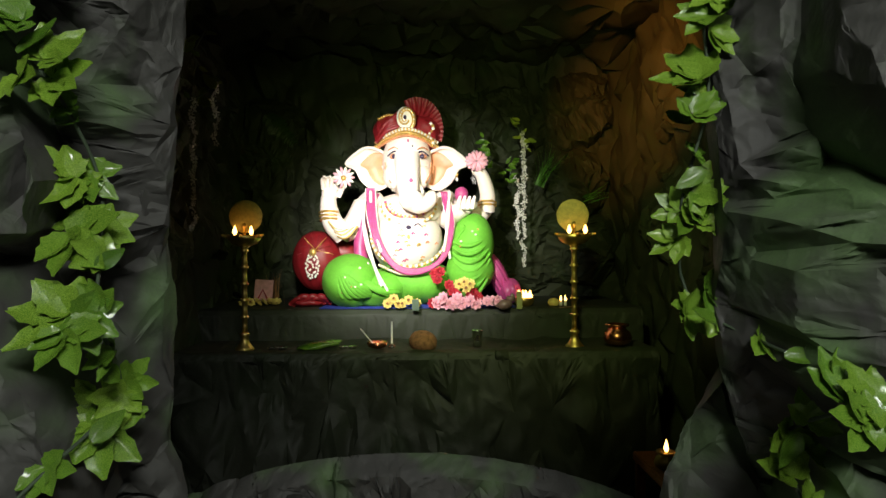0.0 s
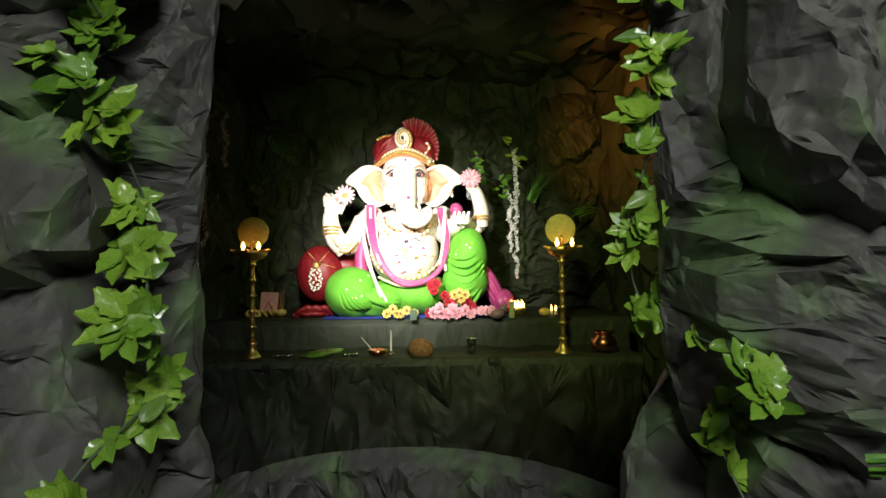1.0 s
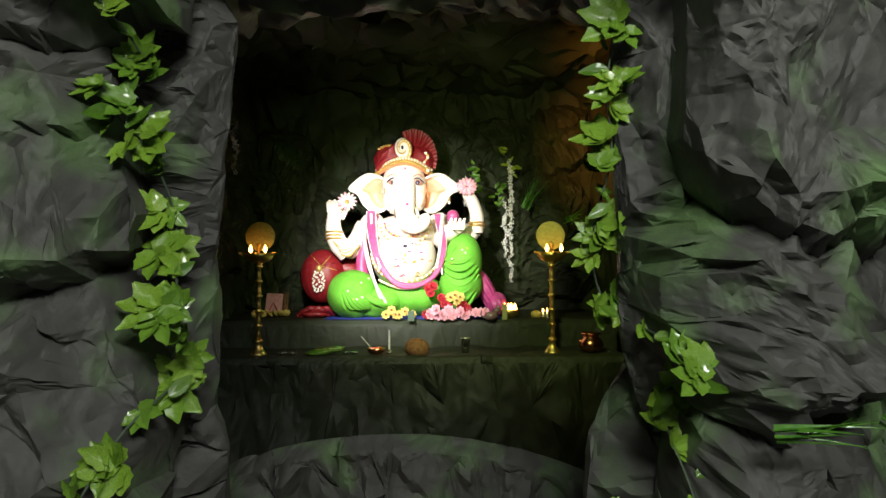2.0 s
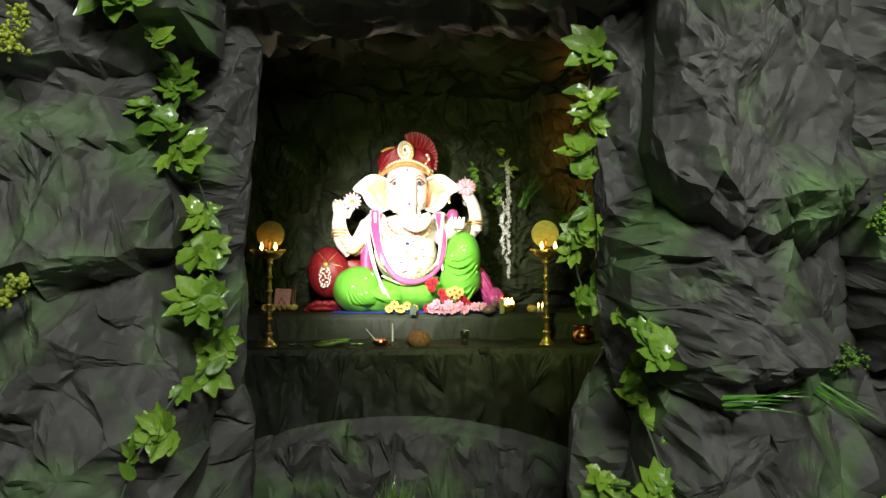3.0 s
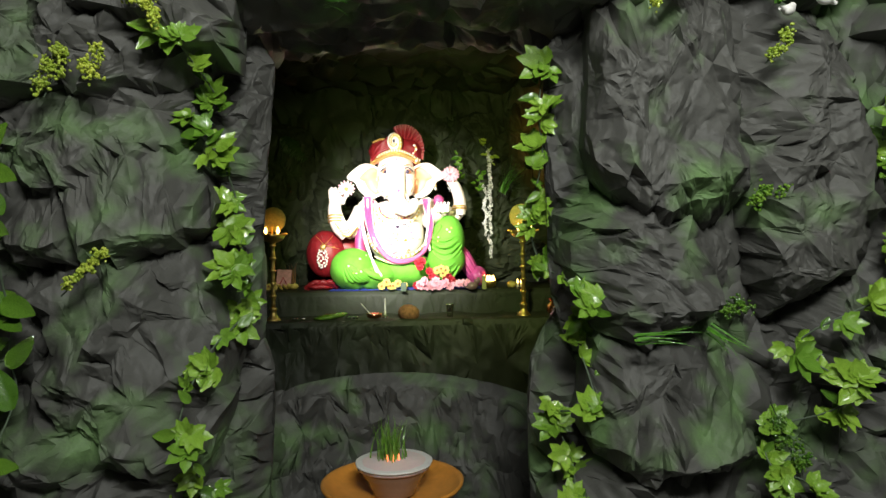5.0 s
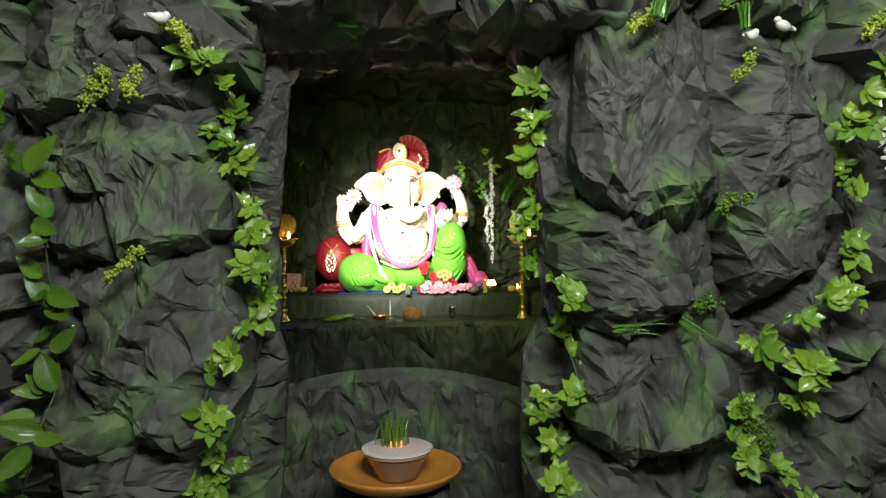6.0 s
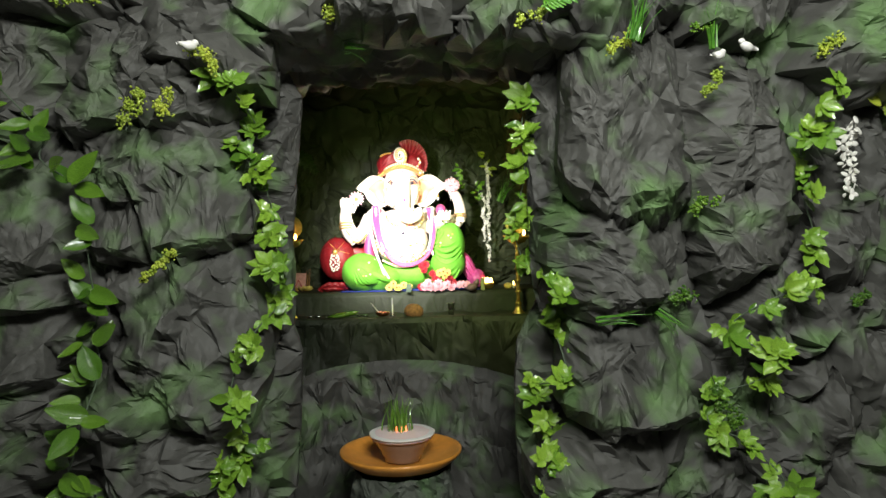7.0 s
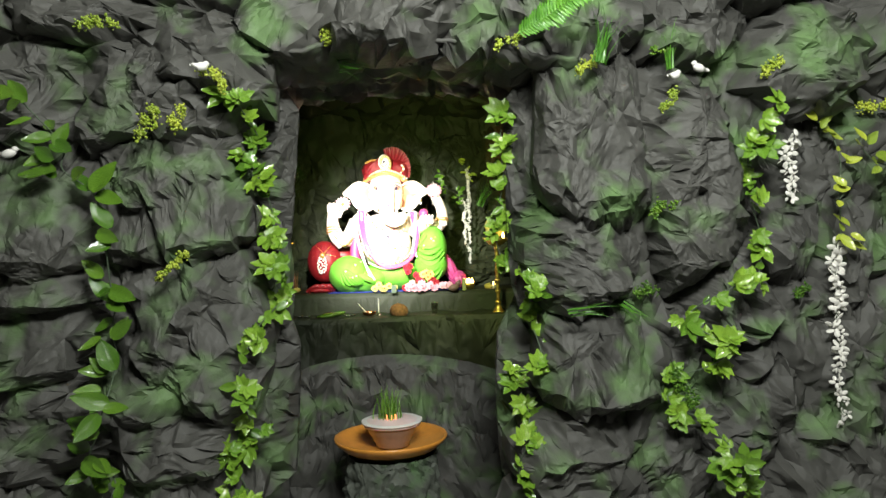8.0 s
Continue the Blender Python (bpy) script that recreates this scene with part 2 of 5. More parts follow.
def rock(parent, x, y, z, w, h, turn=0, seed=0, bulge=None, rough=None, face=(0, -1), material=None, gap=0.066, levels=3, drapes=None):
    """One boulder of crumpled paper on a wall, draped over a few hidden ledges; face: the plan direction that it faces."""
    r = random.Random(seed)
    narrow = w < 0.27
    bulge = bulge or min(0.125, 0.42 * min(w, h))
    rough = rough or min(0.048, max(0.022, 0.15 * min(w, h)))
    gap = min(gap, 0.30 * min(w, h))
    sides = [(1.047 * k + r.uniform(-0.4, 0.4), 0.86 + 0.26 * r.random()) for k in range(6)]

    def reach(u, v):
        p, q = 2 * u / w, 2 * v / h
        poly = max((p * math.cos(t) + q * math.sin(t)) / d for t, d in sides)
        return 0.92 * poly + 0.08 * (abs(p) ** 3 + abs(q) ** 3) ** (1 / 3)

    lean = r.uniform(-0.5, 0.5)
    stretch = (1.0, r.uniform(0.6, 0.85)) if r.random() < 0.6 else (r.uniform(0.6, 0.85), 1.0)
    # ledges: direction that the lit side faces, place, half width, height
    ledges = [(math.cos(radians(a)), math.sin(radians(a)), *rest) for a, *rest in drapes or ()]
    for k in range(0 if drapes else 2 if narrow else 3):
        a = r.gauss(1.57, 0.55) if k else r.choice((0.9, 2.25)) + r.uniform(-0.3, 0.3)
        ledges.append((math.cos(a), math.sin(a), r.uniform(-0.55, 0.55), -0.62 + 0.62 * k + r.uniform(-0.15, 0.15), r.uniform(0.55, 1.1), r.uniform(0.4, 0.75) * (0.45 if narrow else 1.0)))

    def relief(u, v):
        k, p, q = reach(u, v), 2 * u / w, 2 * v / h
        dome = max(0, min(1, (1 - k) * 2.6)) ** 0.6
        o = 0.0
        for cx, cy, mx, my, wide, high in ledges:
            off = (p - mx) * cx + (q - my) * cy
            along = ((q - my) * cx - (p - mx) * cy) / wide
            fade = max(0.0, 1 - along * along)
            o = max(o, high * fade * (math.exp(-off / 0.55) if off > 0 else math.exp(off / 0.17)))
        return bulge * (0.70 * dome + 0.70 * o * min(1, dome * 1.3) - 0.85 - 0.22 * q)

    def bumpy(u, v):
        return relief(u, v) + rough * (0.9 * float(crumple(np.array(u), np.array(v), seed + 11, 0.17, 2)) + r.uniform(-0.5, 0.5))

    pts = [(u, v, bumpy(u, v)) for u, v in scatter(w * 1.05, h * 1.05, gap, r, lambda u, v: reach(u, v) < 0.91, stretch)]
    # the crest of each ledge and the foot of its dark side are crisp folds
    for cx, cy, mx, my, wide, high in ledges:
        n = max(3, int(wide * (w + h) / 2 / (gap * 0.75)))
        for i in range(n):
            t = (2 * (i + r.uniform(0.2, 0.8)) / n - 1) * wide
            for off in (0.02, -0.17):
                p, q = mx - cy * t + cx * off + r.uniform(-0.04, 0.04), my + cx * t + cy * off + r.uniform(-0.04, 0.04)
                if reach(p * w / 2, q * h / 2) < 0.9:
                    pts.append((p * w / 2, q * h / 2, relief(p * w / 2, q * h / 2) + r.uniform(-0.3, 0.3) * rough))
    n = max(16, int((w + h) * 2 / gap))
    for k in range(n):
        a = 6.283185 * (k + r.uniform(-0.25, 0.25)) / n
        u, v = w / 2 * math.cos(a), h / 2 * math.sin(a)
        s = 1 / max(0.2, reach(u, v)) * r.uniform(0.97, 1.03)
        pts.append((u * s, v * s, -0.8 * bulge - r.uniform(0.0, 0.03)))
        pts.append((u * s * 1.02, v * s * 1.02, -0.8 * bulge - (0.12 if w > 0.28 and y < 0.9 else 0.02)))
    c, s = math.cos(radians(turn)), math.sin(radians(turn))
    fx, fy = face

    def place(u, v, o):
        side, up = u * c - v * s + lean * o * 0.3, u * s + v * c - 0.15 * o
        return np.stack([x - side * fy + o * fx, y + side * fx + o * fy, z + up], -1)

    return link("rock", fold(pts, place, levels, (0.21, 0.17, 0.12, 0.08), stretch, seed, name="rock", crease=34), material or ROCK, parent)


def strip(w, h, gap, seed, relief, jitter, stretch=(1.0, 0.7)):
    """Points for a rectangular sheet with straight edges, u and v from 0."""
    r = random.Random(seed)
    pts = [(u + w / 2, v + h / 2) for u, v in scatter(w - gap, h - gap, gap, r, None, stretch)]
    for k in range(int(w / gap) + 1):
        u = w * k / int(w / gap)
        pts += [(u, 0), (u, h)]
    for k in range(1, int(h / gap)):
        v = h * k / int(h / gap)
        pts += [(0, v), (w, v)]
    return [(u, v, float(relief(np.array(u), np.array(v))) + r.uniform(-jitter, jitter)) for u, v in pts]


def sheet(name, p0, p1, z0, z1, material, label, amp=0.04, gap=0.09, seed=1, big=0.3, hole=None, levels=3, jag=(0.21, 0.18, 0.15, 0.13)):
    """Crumpled standing sheet from plan point p0 to p1; its relief comes out to the left of p0 to p1."""
    d = Vector((p1[0] - p0[0], p1[1] - p0[1]))
    L = d.length
    d.normalize()
    pts = strip(L, z1 - z0, gap, seed, lambda u, v: amp * crumple(u, v, seed, big, 2), amp * 0.5)

    def place(u, v, o):
        return np.stack([p0[0] + u * d.x - o * d.y, p0[1] + u * d.y + o * d.x, z0 + v], -1)

    ob = link(name, fold(pts, place, levels, jag, (1.0, 0.7), seed, hole, name), material)
    solid = ob.modifiers.new("thickness", "SOLIDIFY")
    solid.thickness, solid.offset = 0.03, 0
    return tagged(ob, label, "wall", kind="structure")


def box(bm, x0, x1, y0, y1, z0, z1, bevel=0.0):
    r = bmesh.ops.create_cube(bm, size=1, matrix=Matrix.LocRotScale(((x0 + x1) / 2, (y0 + y1) / 2, (z0 + z1) / 2), None, (x1 - x0, y1 - y0, z1 - z0)))
    if bevel:
        edges = list({e for v in r["verts"] for e in v.link_edges})
        bmesh.ops.bevel(bm, geom=edges, offset=bevel, segments=2, affect="EDGES")
    return bm


def lathe(profile, n=28, at=(0, 0, 0), wave=0.0):
    """Turned body from (radius, height) pairs."""
    bm = bmesh.new()
    rings = []
    for r, z in profile:
        rings.append([bm.verts.new((at[0] + r * (1 + wave * math.sin(9 * k * 6.283 / n)) * math.cos(k * 6.283185 / n), at[1] + r * math.sin(k * 6.283185 / n), at[2] + z)) for k in range(n)])
    for a, b in zip(rings, rings[1:]):
        for k in range(n):
            bm.faces.new((a[k], a[(k + 1) % n], b[(k + 1) % n], b[k]))
    bm.faces.new(list(reversed(rings[0])))
    bm.faces.new(rings[-1])
    return bm


def tube(bm, points, radii, n=10, index=0):
    """Round tube along points; radii: one number or one for each point."""
    pts = [Vector(p) for p in points]
    if not hasattr(radii, "__len__"):
        radii = [radii] * len(pts)
    rings = []
    for k, (p, r) in enumerate(zip(pts, radii)):
        d = (pts[min(k + 1, len(pts) - 1)] - pts[max(k - 1, 0)]).normalized()
        a = d.cross(Vector((0.13, 0.9, 0.31))).normalized()
        b = d.cross(a)
        rings.append([bm.verts.new(p + r * (a * math.cos(i * 6.283185 / n) + b * math.sin(i * 6.283185 / n))) for i in range(n)])
    faces = [bm.faces.new((a[i], a[(i + 1) % n], b[(i + 1) % n], b[i])) for a, b in zip(rings, rings[1:]) for i in range(n)]
    faces += [bm.faces.new(rings[0]), bm.faces.new(list(reversed(rings[-1])))]
    for f in faces:
        f.material_index = index
    return bm


def smooth_path(points, per=6):
    """Points of a soft curve through the given ones."""
    p = [Vector(q) for q in points]
    p = [p[0] * 2 - p[1], *p, p[-1] * 2 - p[-2]]
    out = []
    for a, b, c, d in zip(p, p[1:], p[2:], p[3:]):
        for k in range(per):
            t = k / per
            out.append(0.5 * (2 * b + (c - a) * t + (2 * a - 5 * b + 4 * c - d) * t * t + (3 * b - a - 3 * c + d) * t ** 3))
    return out + [p[-2]]


def ball(bm, at, size, index=0, turn=(0, 0, 0), seg=20, rings=12, fold=0.0, folds=9, swirl=3.0):
    """Ellipsoid, with pleats round it if fold is given."""
    m = pose(*at, *turn) @ Matrix.Diagonal((*size, 1))
    rows = []
    for j in range(1, rings):
        b = math.pi * j / rings
        row = []
        for i in range(seg):
            a = 6.283185 * i / seg
            k = 1 + (fold * (1.3 - 0.7 * math.cos(b)) * math.sin(folds * a + swirl * math.cos(b) + 0.8 * math.sin(2 * a)) if fold else 0)
            row.append(bm.verts.new(m @ Vector((k * math.sin(b) * math.cos(a), k * math.sin(b) * math.sin(a), k * math.cos(b)))))
        rows.append(row)
    top, low = bm.verts.new(m @ Vector((0, 0, 1))), bm.verts.new(m @ Vector((0, 0, -1)))
    faces = []
    for i in range(seg):
        j = (i + 1) % seg
        faces.append(bm.faces.new((top, rows[0][i], rows[0][j])))
        faces.append(bm.faces.new((low, rows[-1][j], rows[-1][i])))
        for r, s in zip(rows, rows[1:]):
            faces.append(bm.faces.new((r[i], s[i], s[j], r[j])))
    for f in faces:
        f.material_index = index
    return bm

# ---------------------------------------------------------------- the room in front
def slab(name, x0, x1, y0, y1, z0, z1, material, label, category):
    bm = box(bmesh.new(), x0, x1, y0, y1, z0, z1)
    return tagged(part(name, bm, material, None, smooth=False), label, category, kind="structure")


slab("floor", -3.2, 3.4, -3.6, 4.0, -0.1, 0.0, FLOOR, "plain grey stone floor of the room", "floor")
slab("ceiling", -3.2, 3.4, -3.6, 4.0, 2.8, 2.9, ROOM, "plain white plastered ceiling", "ceiling")
slab("wall_south", -3.2, 3.4, -3.7, -3.6, 0, 2.8, ROOM, "plain pale plastered room wall", "wall")
slab("wall_west", -3.3, -3.2, -3.6, 4.0, 0, 2.8, ROOM, "plain pale plastered room wall", "wall")
slab("wall_east", 3.4, 3.5, -3.6, 4.0, 0, 2.8, ROOM, "plain pale plastered room wall", "wall")
slab("wall_north", -3.2, 3.4, 4.0, 4.1, 0, 2.8, ROOM, "plain pale plastered room wall", "wall")

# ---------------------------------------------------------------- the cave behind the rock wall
# walls and ceiling in the darkened paper, which carries the shade behind the opening
cave_left = sheet("cave_wall_left", (-1.02, 3.6), (-0.98, 0.9), 0, 2.6, CAVE_SHADED, "crumpled paper wall of the cave, coloured dark for shade", 0.05, 0.10, 3, jag=(0.15, 0.09, 0.05))
cave_right = sheet("cave_wall_right", (1.12, 0.9), (0.98, 3.6), 0, 2.6, CAVE_SHADED, "crumpled paper wall with big folds, coloured dark for shade", 0.08, 0.10, 4, 0.4, jag=(0.15, 0.09, 0.05))
cave_back = sheet("cave_wall_back", (1.2, 3.48), (-1.2, 3.48), 0.6, 2.6, CAVE_SHADED, "crumpled paper back wall of the cave, coloured dark for shade", 0.05, 0.09, 5, 0.35, jag=(0.15, 0.09, 0.05))
cave_ceiling = link("cave_ceiling", fold(strip(2.4, 2.75, 0.12, 8, lambda u, v: 0.07 * crumple(u, v, 8, 0.4, 2), 0.03), lambda u, v, o: np.stack([u - 1.2, v + 0.85, 2.42 - o], -1), 2, seed=8, name="cave_ceiling"), CAVE_SHADED)
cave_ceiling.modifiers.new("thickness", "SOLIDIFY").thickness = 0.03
tagged(cave_ceiling, "crumpled paper cave ceiling, coloured dark for shade", "ceiling", kind="structure")

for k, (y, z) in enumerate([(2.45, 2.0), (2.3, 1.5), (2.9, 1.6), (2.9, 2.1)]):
    rock(cave_left, -0.93, y, z, 0.6, 0.55, 15 * k, 131 + k, 0.10, 0.03, (1, 0), CAVE_SHADED, 0.09)

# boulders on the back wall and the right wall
rock(cave_back, -0.02, 3.40, 1.92, 0.66, 0.86, 0, 21, 0.12, 0.04, material=CAVE_SHADED, gap=0.075)
rock(cave_back, -0.50, 3.40, 1.62, 0.42, 0.70, -15, 22, 0.10, 0.035, material=CAVE_SHADED, gap=0.075)
rock(cave_back, 0.40, 3.42, 2.05, 0.50, 0.50, 20, 23, 0.12, 0.04, material=CAVE_SHADED, gap=0.075)
rock(cave_back, 0.52, 3.38, 1.60, 0.34, 0.50, 10, 24, 0.10, 0.03, material=CAVE_SHADED, gap=0.075)
rock(cave_back, 0.42, 3.34, 1.30, 0.46, 0.36, 0, 25, 0.10, 0.03, material=CAVE_SHADED, gap=0.075)
rock(cave_back, 0.80, 3.36, 1.72, 0.40, 0.36, -20, 26, 0.12, 0.04, material=CAVE_SHADED, gap=0.075)
rock(cave_back, 0.78, 3.34, 1.36, 0.44, 0.42, 10, 27, 0.12, 0.04, material=CAVE_SHADED, gap=0.075)
rock(cave_back, 0.78, 3.38, 2.12, 0.52, 0.46, 25, 28, 0.14, 0.05, material=CAVE_SHADED, gap=0.075)
rock(cave_back, -0.86, 3.38, 1.90, 0.46, 0.60, 0, 29, 0.10, 0.03, material=CAVE_SHADED, gap=0.075)
rock(cave_back, -0.84, 3.36, 1.34, 0.46, 0.50, 0, 30, 0.10, 0.03, material=CAVE_SHADED, gap=0.075)
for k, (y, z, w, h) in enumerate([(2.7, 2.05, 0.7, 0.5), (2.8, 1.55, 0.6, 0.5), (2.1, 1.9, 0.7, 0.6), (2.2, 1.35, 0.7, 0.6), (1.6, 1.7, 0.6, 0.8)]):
    rock(cave_right, 1.02, y, z, w, h, 20 * k - 30, 31 + k, 0.13, 0.05, (-1, 0), CAVE_SHADED, 0.09)


def drape(name, outline, x0, x1, label, seed, amp, seams=(), material=None, crown=None, gap=0.08, jag=(0.09, 0.08, 0.07)):
    """Paper laid over a step: an outline of (y, z) swept from x0 to x1, with sewn seams."""
    ys, zs = np.array([p[0] for p in outline]), np.array([p[1] for p in outline])
    dist = np.concatenate([[0], np.cumsum(np.hypot(np.diff(ys), np.diff(zs)))])
    L = dist[-1]

    def relief(u, v):
        o = amp * crumple(u, v, seed, 0.2, 2)
        for sx in seams:
            o = o - 0.03 * np.exp(-((u + x0 - sx) / 0.03) ** 2)
        return o

    pts = strip(x1 - x0, L, gap, seed, relief, amp * 0.45, (1.0, 0.6))
    # straight rows of points hold the edge of the step
    for s in dist[1:-1]:
        pts += [((x1 - x0) * (k + 0.5) / 40, s, 0.0) for k in range(40)]

    def place(u, v, o):
        Y, Z = np.interp(v, dist, ys), np.interp(v, dist, zs)
        up = np.clip((np.interp(v + 0.01, dist, ys) - np.interp(v - 0.01, dist, ys)) / -0.02, 0, 1)
        Y, Z = Y - o * (1 - up), Z + 0.3 * o * up
        if crown:
            Z = Z + crown(x0 + u) * np.clip(Z / zs.max(), 0, 1)
        return np.stack([x0 + u, Y, Z], -1)

    ob = link(name, fold(pts, place, 3, jag, (1.0, 0.6), seed, name=name), material or ALTAR_SHADED)
    solid = ob.modifiers.new("thickness", "SOLIDIFY")
    solid.thickness, solid.offset = 0.012, 0
    return tagged(ob, label, "altar", kind="structure")


LEDGE, SHELF = 1.122, 0.996
drape("altar_ledge", [(3.5, LEDGE), (2.80, LEDGE), (2.785, LEDGE - 0.004), (2.775, LEDGE - 0.02), (2.77, 0.90)], -0.99, 0.93, "upper altar ledge covered with paper, coloured dark for shade", 41, 0.006, (0.12,), jag=(0.03, 0.03, 0.03))
drape("altar_shelf", [(2.80, SHELF), (2.43, SHELF), (2.412, SHELF - 0.005), (2.402, SHELF - 0.025), (2.37, 0.5), (2.34, 0.0)], -0.95, 0.86, "lower altar shelf draped with crumpled paper, coloured dark for shade", 42, 0.04, (-0.60, -0.08, 0.40))
drape("rock_mound", [(1.95, 0.50), (1.65, 0.77), (1.56, 0.87), (1.51, 0.90), (1.475, 0.865), (1.46, 0.6), (1.43, 0.0)], -0.95, 0.95, "low arched mound of crumpled dark paper", 43, 0.05, (-0.30, 0.13), material=ROCK, gap=0.065, jag=(0.18, 0.15, 0.12),
      crown=lambda X: 0.004 - 0.082 * np.clip(np.abs(X + 0.07) / 0.47, 0, 1.6) ** 2.1)

# ---------------------------------------------------------------- the rock wall with its opening
rock_wall = sheet("rock_wall", (2.6, 0.745), (-2.4, 0.745), 0, 2.8, ROCK, "wall of crumpled dark grey paper rocks with green spray", 0.06, 0.08, 9, 0.35, (-0.52, 0.53, -1, 1.94))
RIGHT_ROCKS = [
    (0.605, 0.60, 1.665, 0.345, 0.49, 3, [(122, -0.05, 0.42, 0.9, 0.50), (95, 0.10, -0.62, 1.0, 0.45), (70, -0.5, -0.75, 0.5, 0.3)]),
    (0.595, 0.63, 1.30, 0.33, 0.32, -8, [(105, 0.1, -0.5, 1.0, 0.7), (60, -0.5, 0.3, 0.7, 0.5)]),
    (0.445, 0.785, 1.54, 0.17, 0.70, 0, [(175, 0.15, 0.3, 1.0, 0.35), (150, 0.0, -0.5, 0.7, 0.4)]),
    (0.915, 0.63, 1.57, 0.30, 0.62, 0, [(170, 0.2, 0.35, 0.8, 0.6), (150, -0.25, -0.35, 0.7, 0.55), (90, 0.1, -0.8, 0.9, 0.5)]),
    (0.605, 0.64, 0.975, 0.345, 0.33, 0, [(95, 0.05, -0.55, 1.0, 0.75), (125, -0.4, 0.2, 0.6, 0.5)]),
    (0.57, 0.66, 0.67, 0.37, 0.30, 0, [(90, 0.0, 0.1, 1.0, 0.6)]),
    (1.09, 0.66, 1.14, 0.27, 0.27, 30),
    (0.94, 0.75, 0.94, 0.32, 0.54, 10),
    (1.14, 0.70, 0.81, 0.30, 0.46, -15),
    (1.32, 0.72, 1.64, 0.23, 0.38, 0),
    (1.28, 0.70, 1.35, 0.28, 0.30, 0),
    (1.54, 0.74, 1.66, 0.27, 0.36, 0),
    (1.53, 0.72, 1.33, 0.30, 0.34, 0),
    (1.41, 0.70, 0.97, 0.36, 0.54, 25),
]
LOW_RIGHT_ROCKS = [
    (1.38, 0.66, 0.60, 0.42, 0.28, 0),
    (0.86, 0.70, 0.61, 0.28, 0.34, -30),
    (0.43, 0.87, 0.81, 0.18, 0.66, 0),
    (1.75, 0.68, 1.10, 0.36, 0.50, 10),
    (1.80, 0.66, 1.60, 0.36, 0.50, -10),
    (0.60, 0.66, 0.38, 0.46, 0.34, 0),
    (1.10, 0.66, 0.36, 0.50, 0.34, 0),
]
LINTEL_ROCKS = [
    (0.00, 0.56, 2.045, 0.44, 0.27, 0),
    (-0.32, 0.60, 2.05, 0.34, 0.28, -15),
    (0.33, 0.60, 2.05, 0.39, 0.22, 20),
    (-0.56, 0.60, 1.95, 0.44, 0.28, -25),
    (-0.92, 0.56, 2.06, 0.46, 0.20, 0),
    (1.31, 0.58, 1.93, 0.40, 0.38, -10),
    (0.64, 0.60, 2.02, 0.34, 0.23, 15),
    (0.95, 0.62, 2.02, 0.36, 0.29, 0),
    (-0.58, 0.56, 2.20, 0.52, 0.26, 0),
    (0.43, 0.54, 2.22, 0.66, 0.28, 0),
    (1.12, 0.56, 2.20, 0.56, 0.28, 0),
    (0.0, 0.55, 2.26, 0.50, 0.26, 0),
    (1.65, 0.6, 2.02, 0.40, 0.40, 0),
]
LEFT_ROCKS = [
    (-1.07, 0.62, 1.86, 0.34, 0.32, 0),
    (-0.83, 0.62, 1.83, 0.32, 0.34, 10, [(165, 0.1, 0.1, 0.9, 0.7), (90, 0.0, -0.7, 0.9, 0.6)]),
    (-0.64, 0.60, 1.82, 0.34, 0.30, -30),
    (-0.69, 0.64, 1.65, 0.40, 0.34, 15),
    (-1.03, 0.61, 1.47, 0.43, 0.34, -8, [(100, 0.0, -0.65, 1.2, 0.65)]),
    (-0.65, 0.62, 1.49, 0.39, 0.33, 12, [(80, -0.05, -0.6, 1.0, 0.75), (98, 0.4, 0.45, 0.6, 0.5)]),
    (-1.06, 0.64, 1.25, 0.34, 0.15, 3, [(78, 0.0, -0.4, 1.1, 0.95)]),
    (-0.645, 0.62, 1.13, 0.35, 0.48, 20, [(122, 0.1, 0.05, 1.1, 0.75), (50, 0.0, -0.7, 0.6, 0.6)]),
    (-1.06, 0.62, 1.09, 0.44, 0.25, 10, [(80, 0.0, -0.5, 1.1, 0.75)]),
    (-0.68, 0.62, 0.87, 0.42, 0.42, -20),
    (-1.07, 0.64, 0.87, 0.44, 0.36, 0),
    (-0.465, 0.82, 1.63, 0.20, 0.62, 0),
    (-0.475, 0.83, 1.25, 0.21, 0.44, 0),
    (-0.485, 0.82, 0.86, 0.24, 0.53, 0),
]
LOW_LEFT_ROCKS = [
    (-1.04, 0.66, 0.65, 0.46, 0.28, 0),
    (-0.68, 0.64, 0.61, 0.42, 0.26, 0),
    (-1.40, 0.64, 1.70, 0.46, 0.44, 0),
    (-1.42, 0.64, 1.25, 0.46, 0.50, 10),
    (-1.42, 0.64, 0.80, 0.46, 0.46, 0),
    (-0.80, 0.66, 0.36, 0.50, 0.32, 0),
]
seed = 100
for rows in (RIGHT_ROCKS, LOW_RIGHT_ROCKS, LINTEL_ROCKS, LEFT_ROCKS, LOW_LEFT_ROCKS):
    for row in rows:
        seed += 1
        x, y, z, w, h, turn, *drapes = row
        grow = (1.06, 1.06) if rows is LINTEL_ROCKS else (1.13, 1.20)
        rock(rock_wall, x, y, z, w * grow[0], h * grow[1], turn, seed, levels=4 if abs(x) < 1.1 and 0.9 < z < 1.95 and y < 0.9 else 3, drapes=drapes[0] if drapes else None)
# paper drawn back under the lintel
UNDER_Y, UNDER_Z, UNDER_S = (0.64, 0.82, 1.02, 1.14, 1.34), (1.93, 1.90, 1.872, 1.90, 2.10), (0, 0.182, 0.384, 0.506, 0.788)


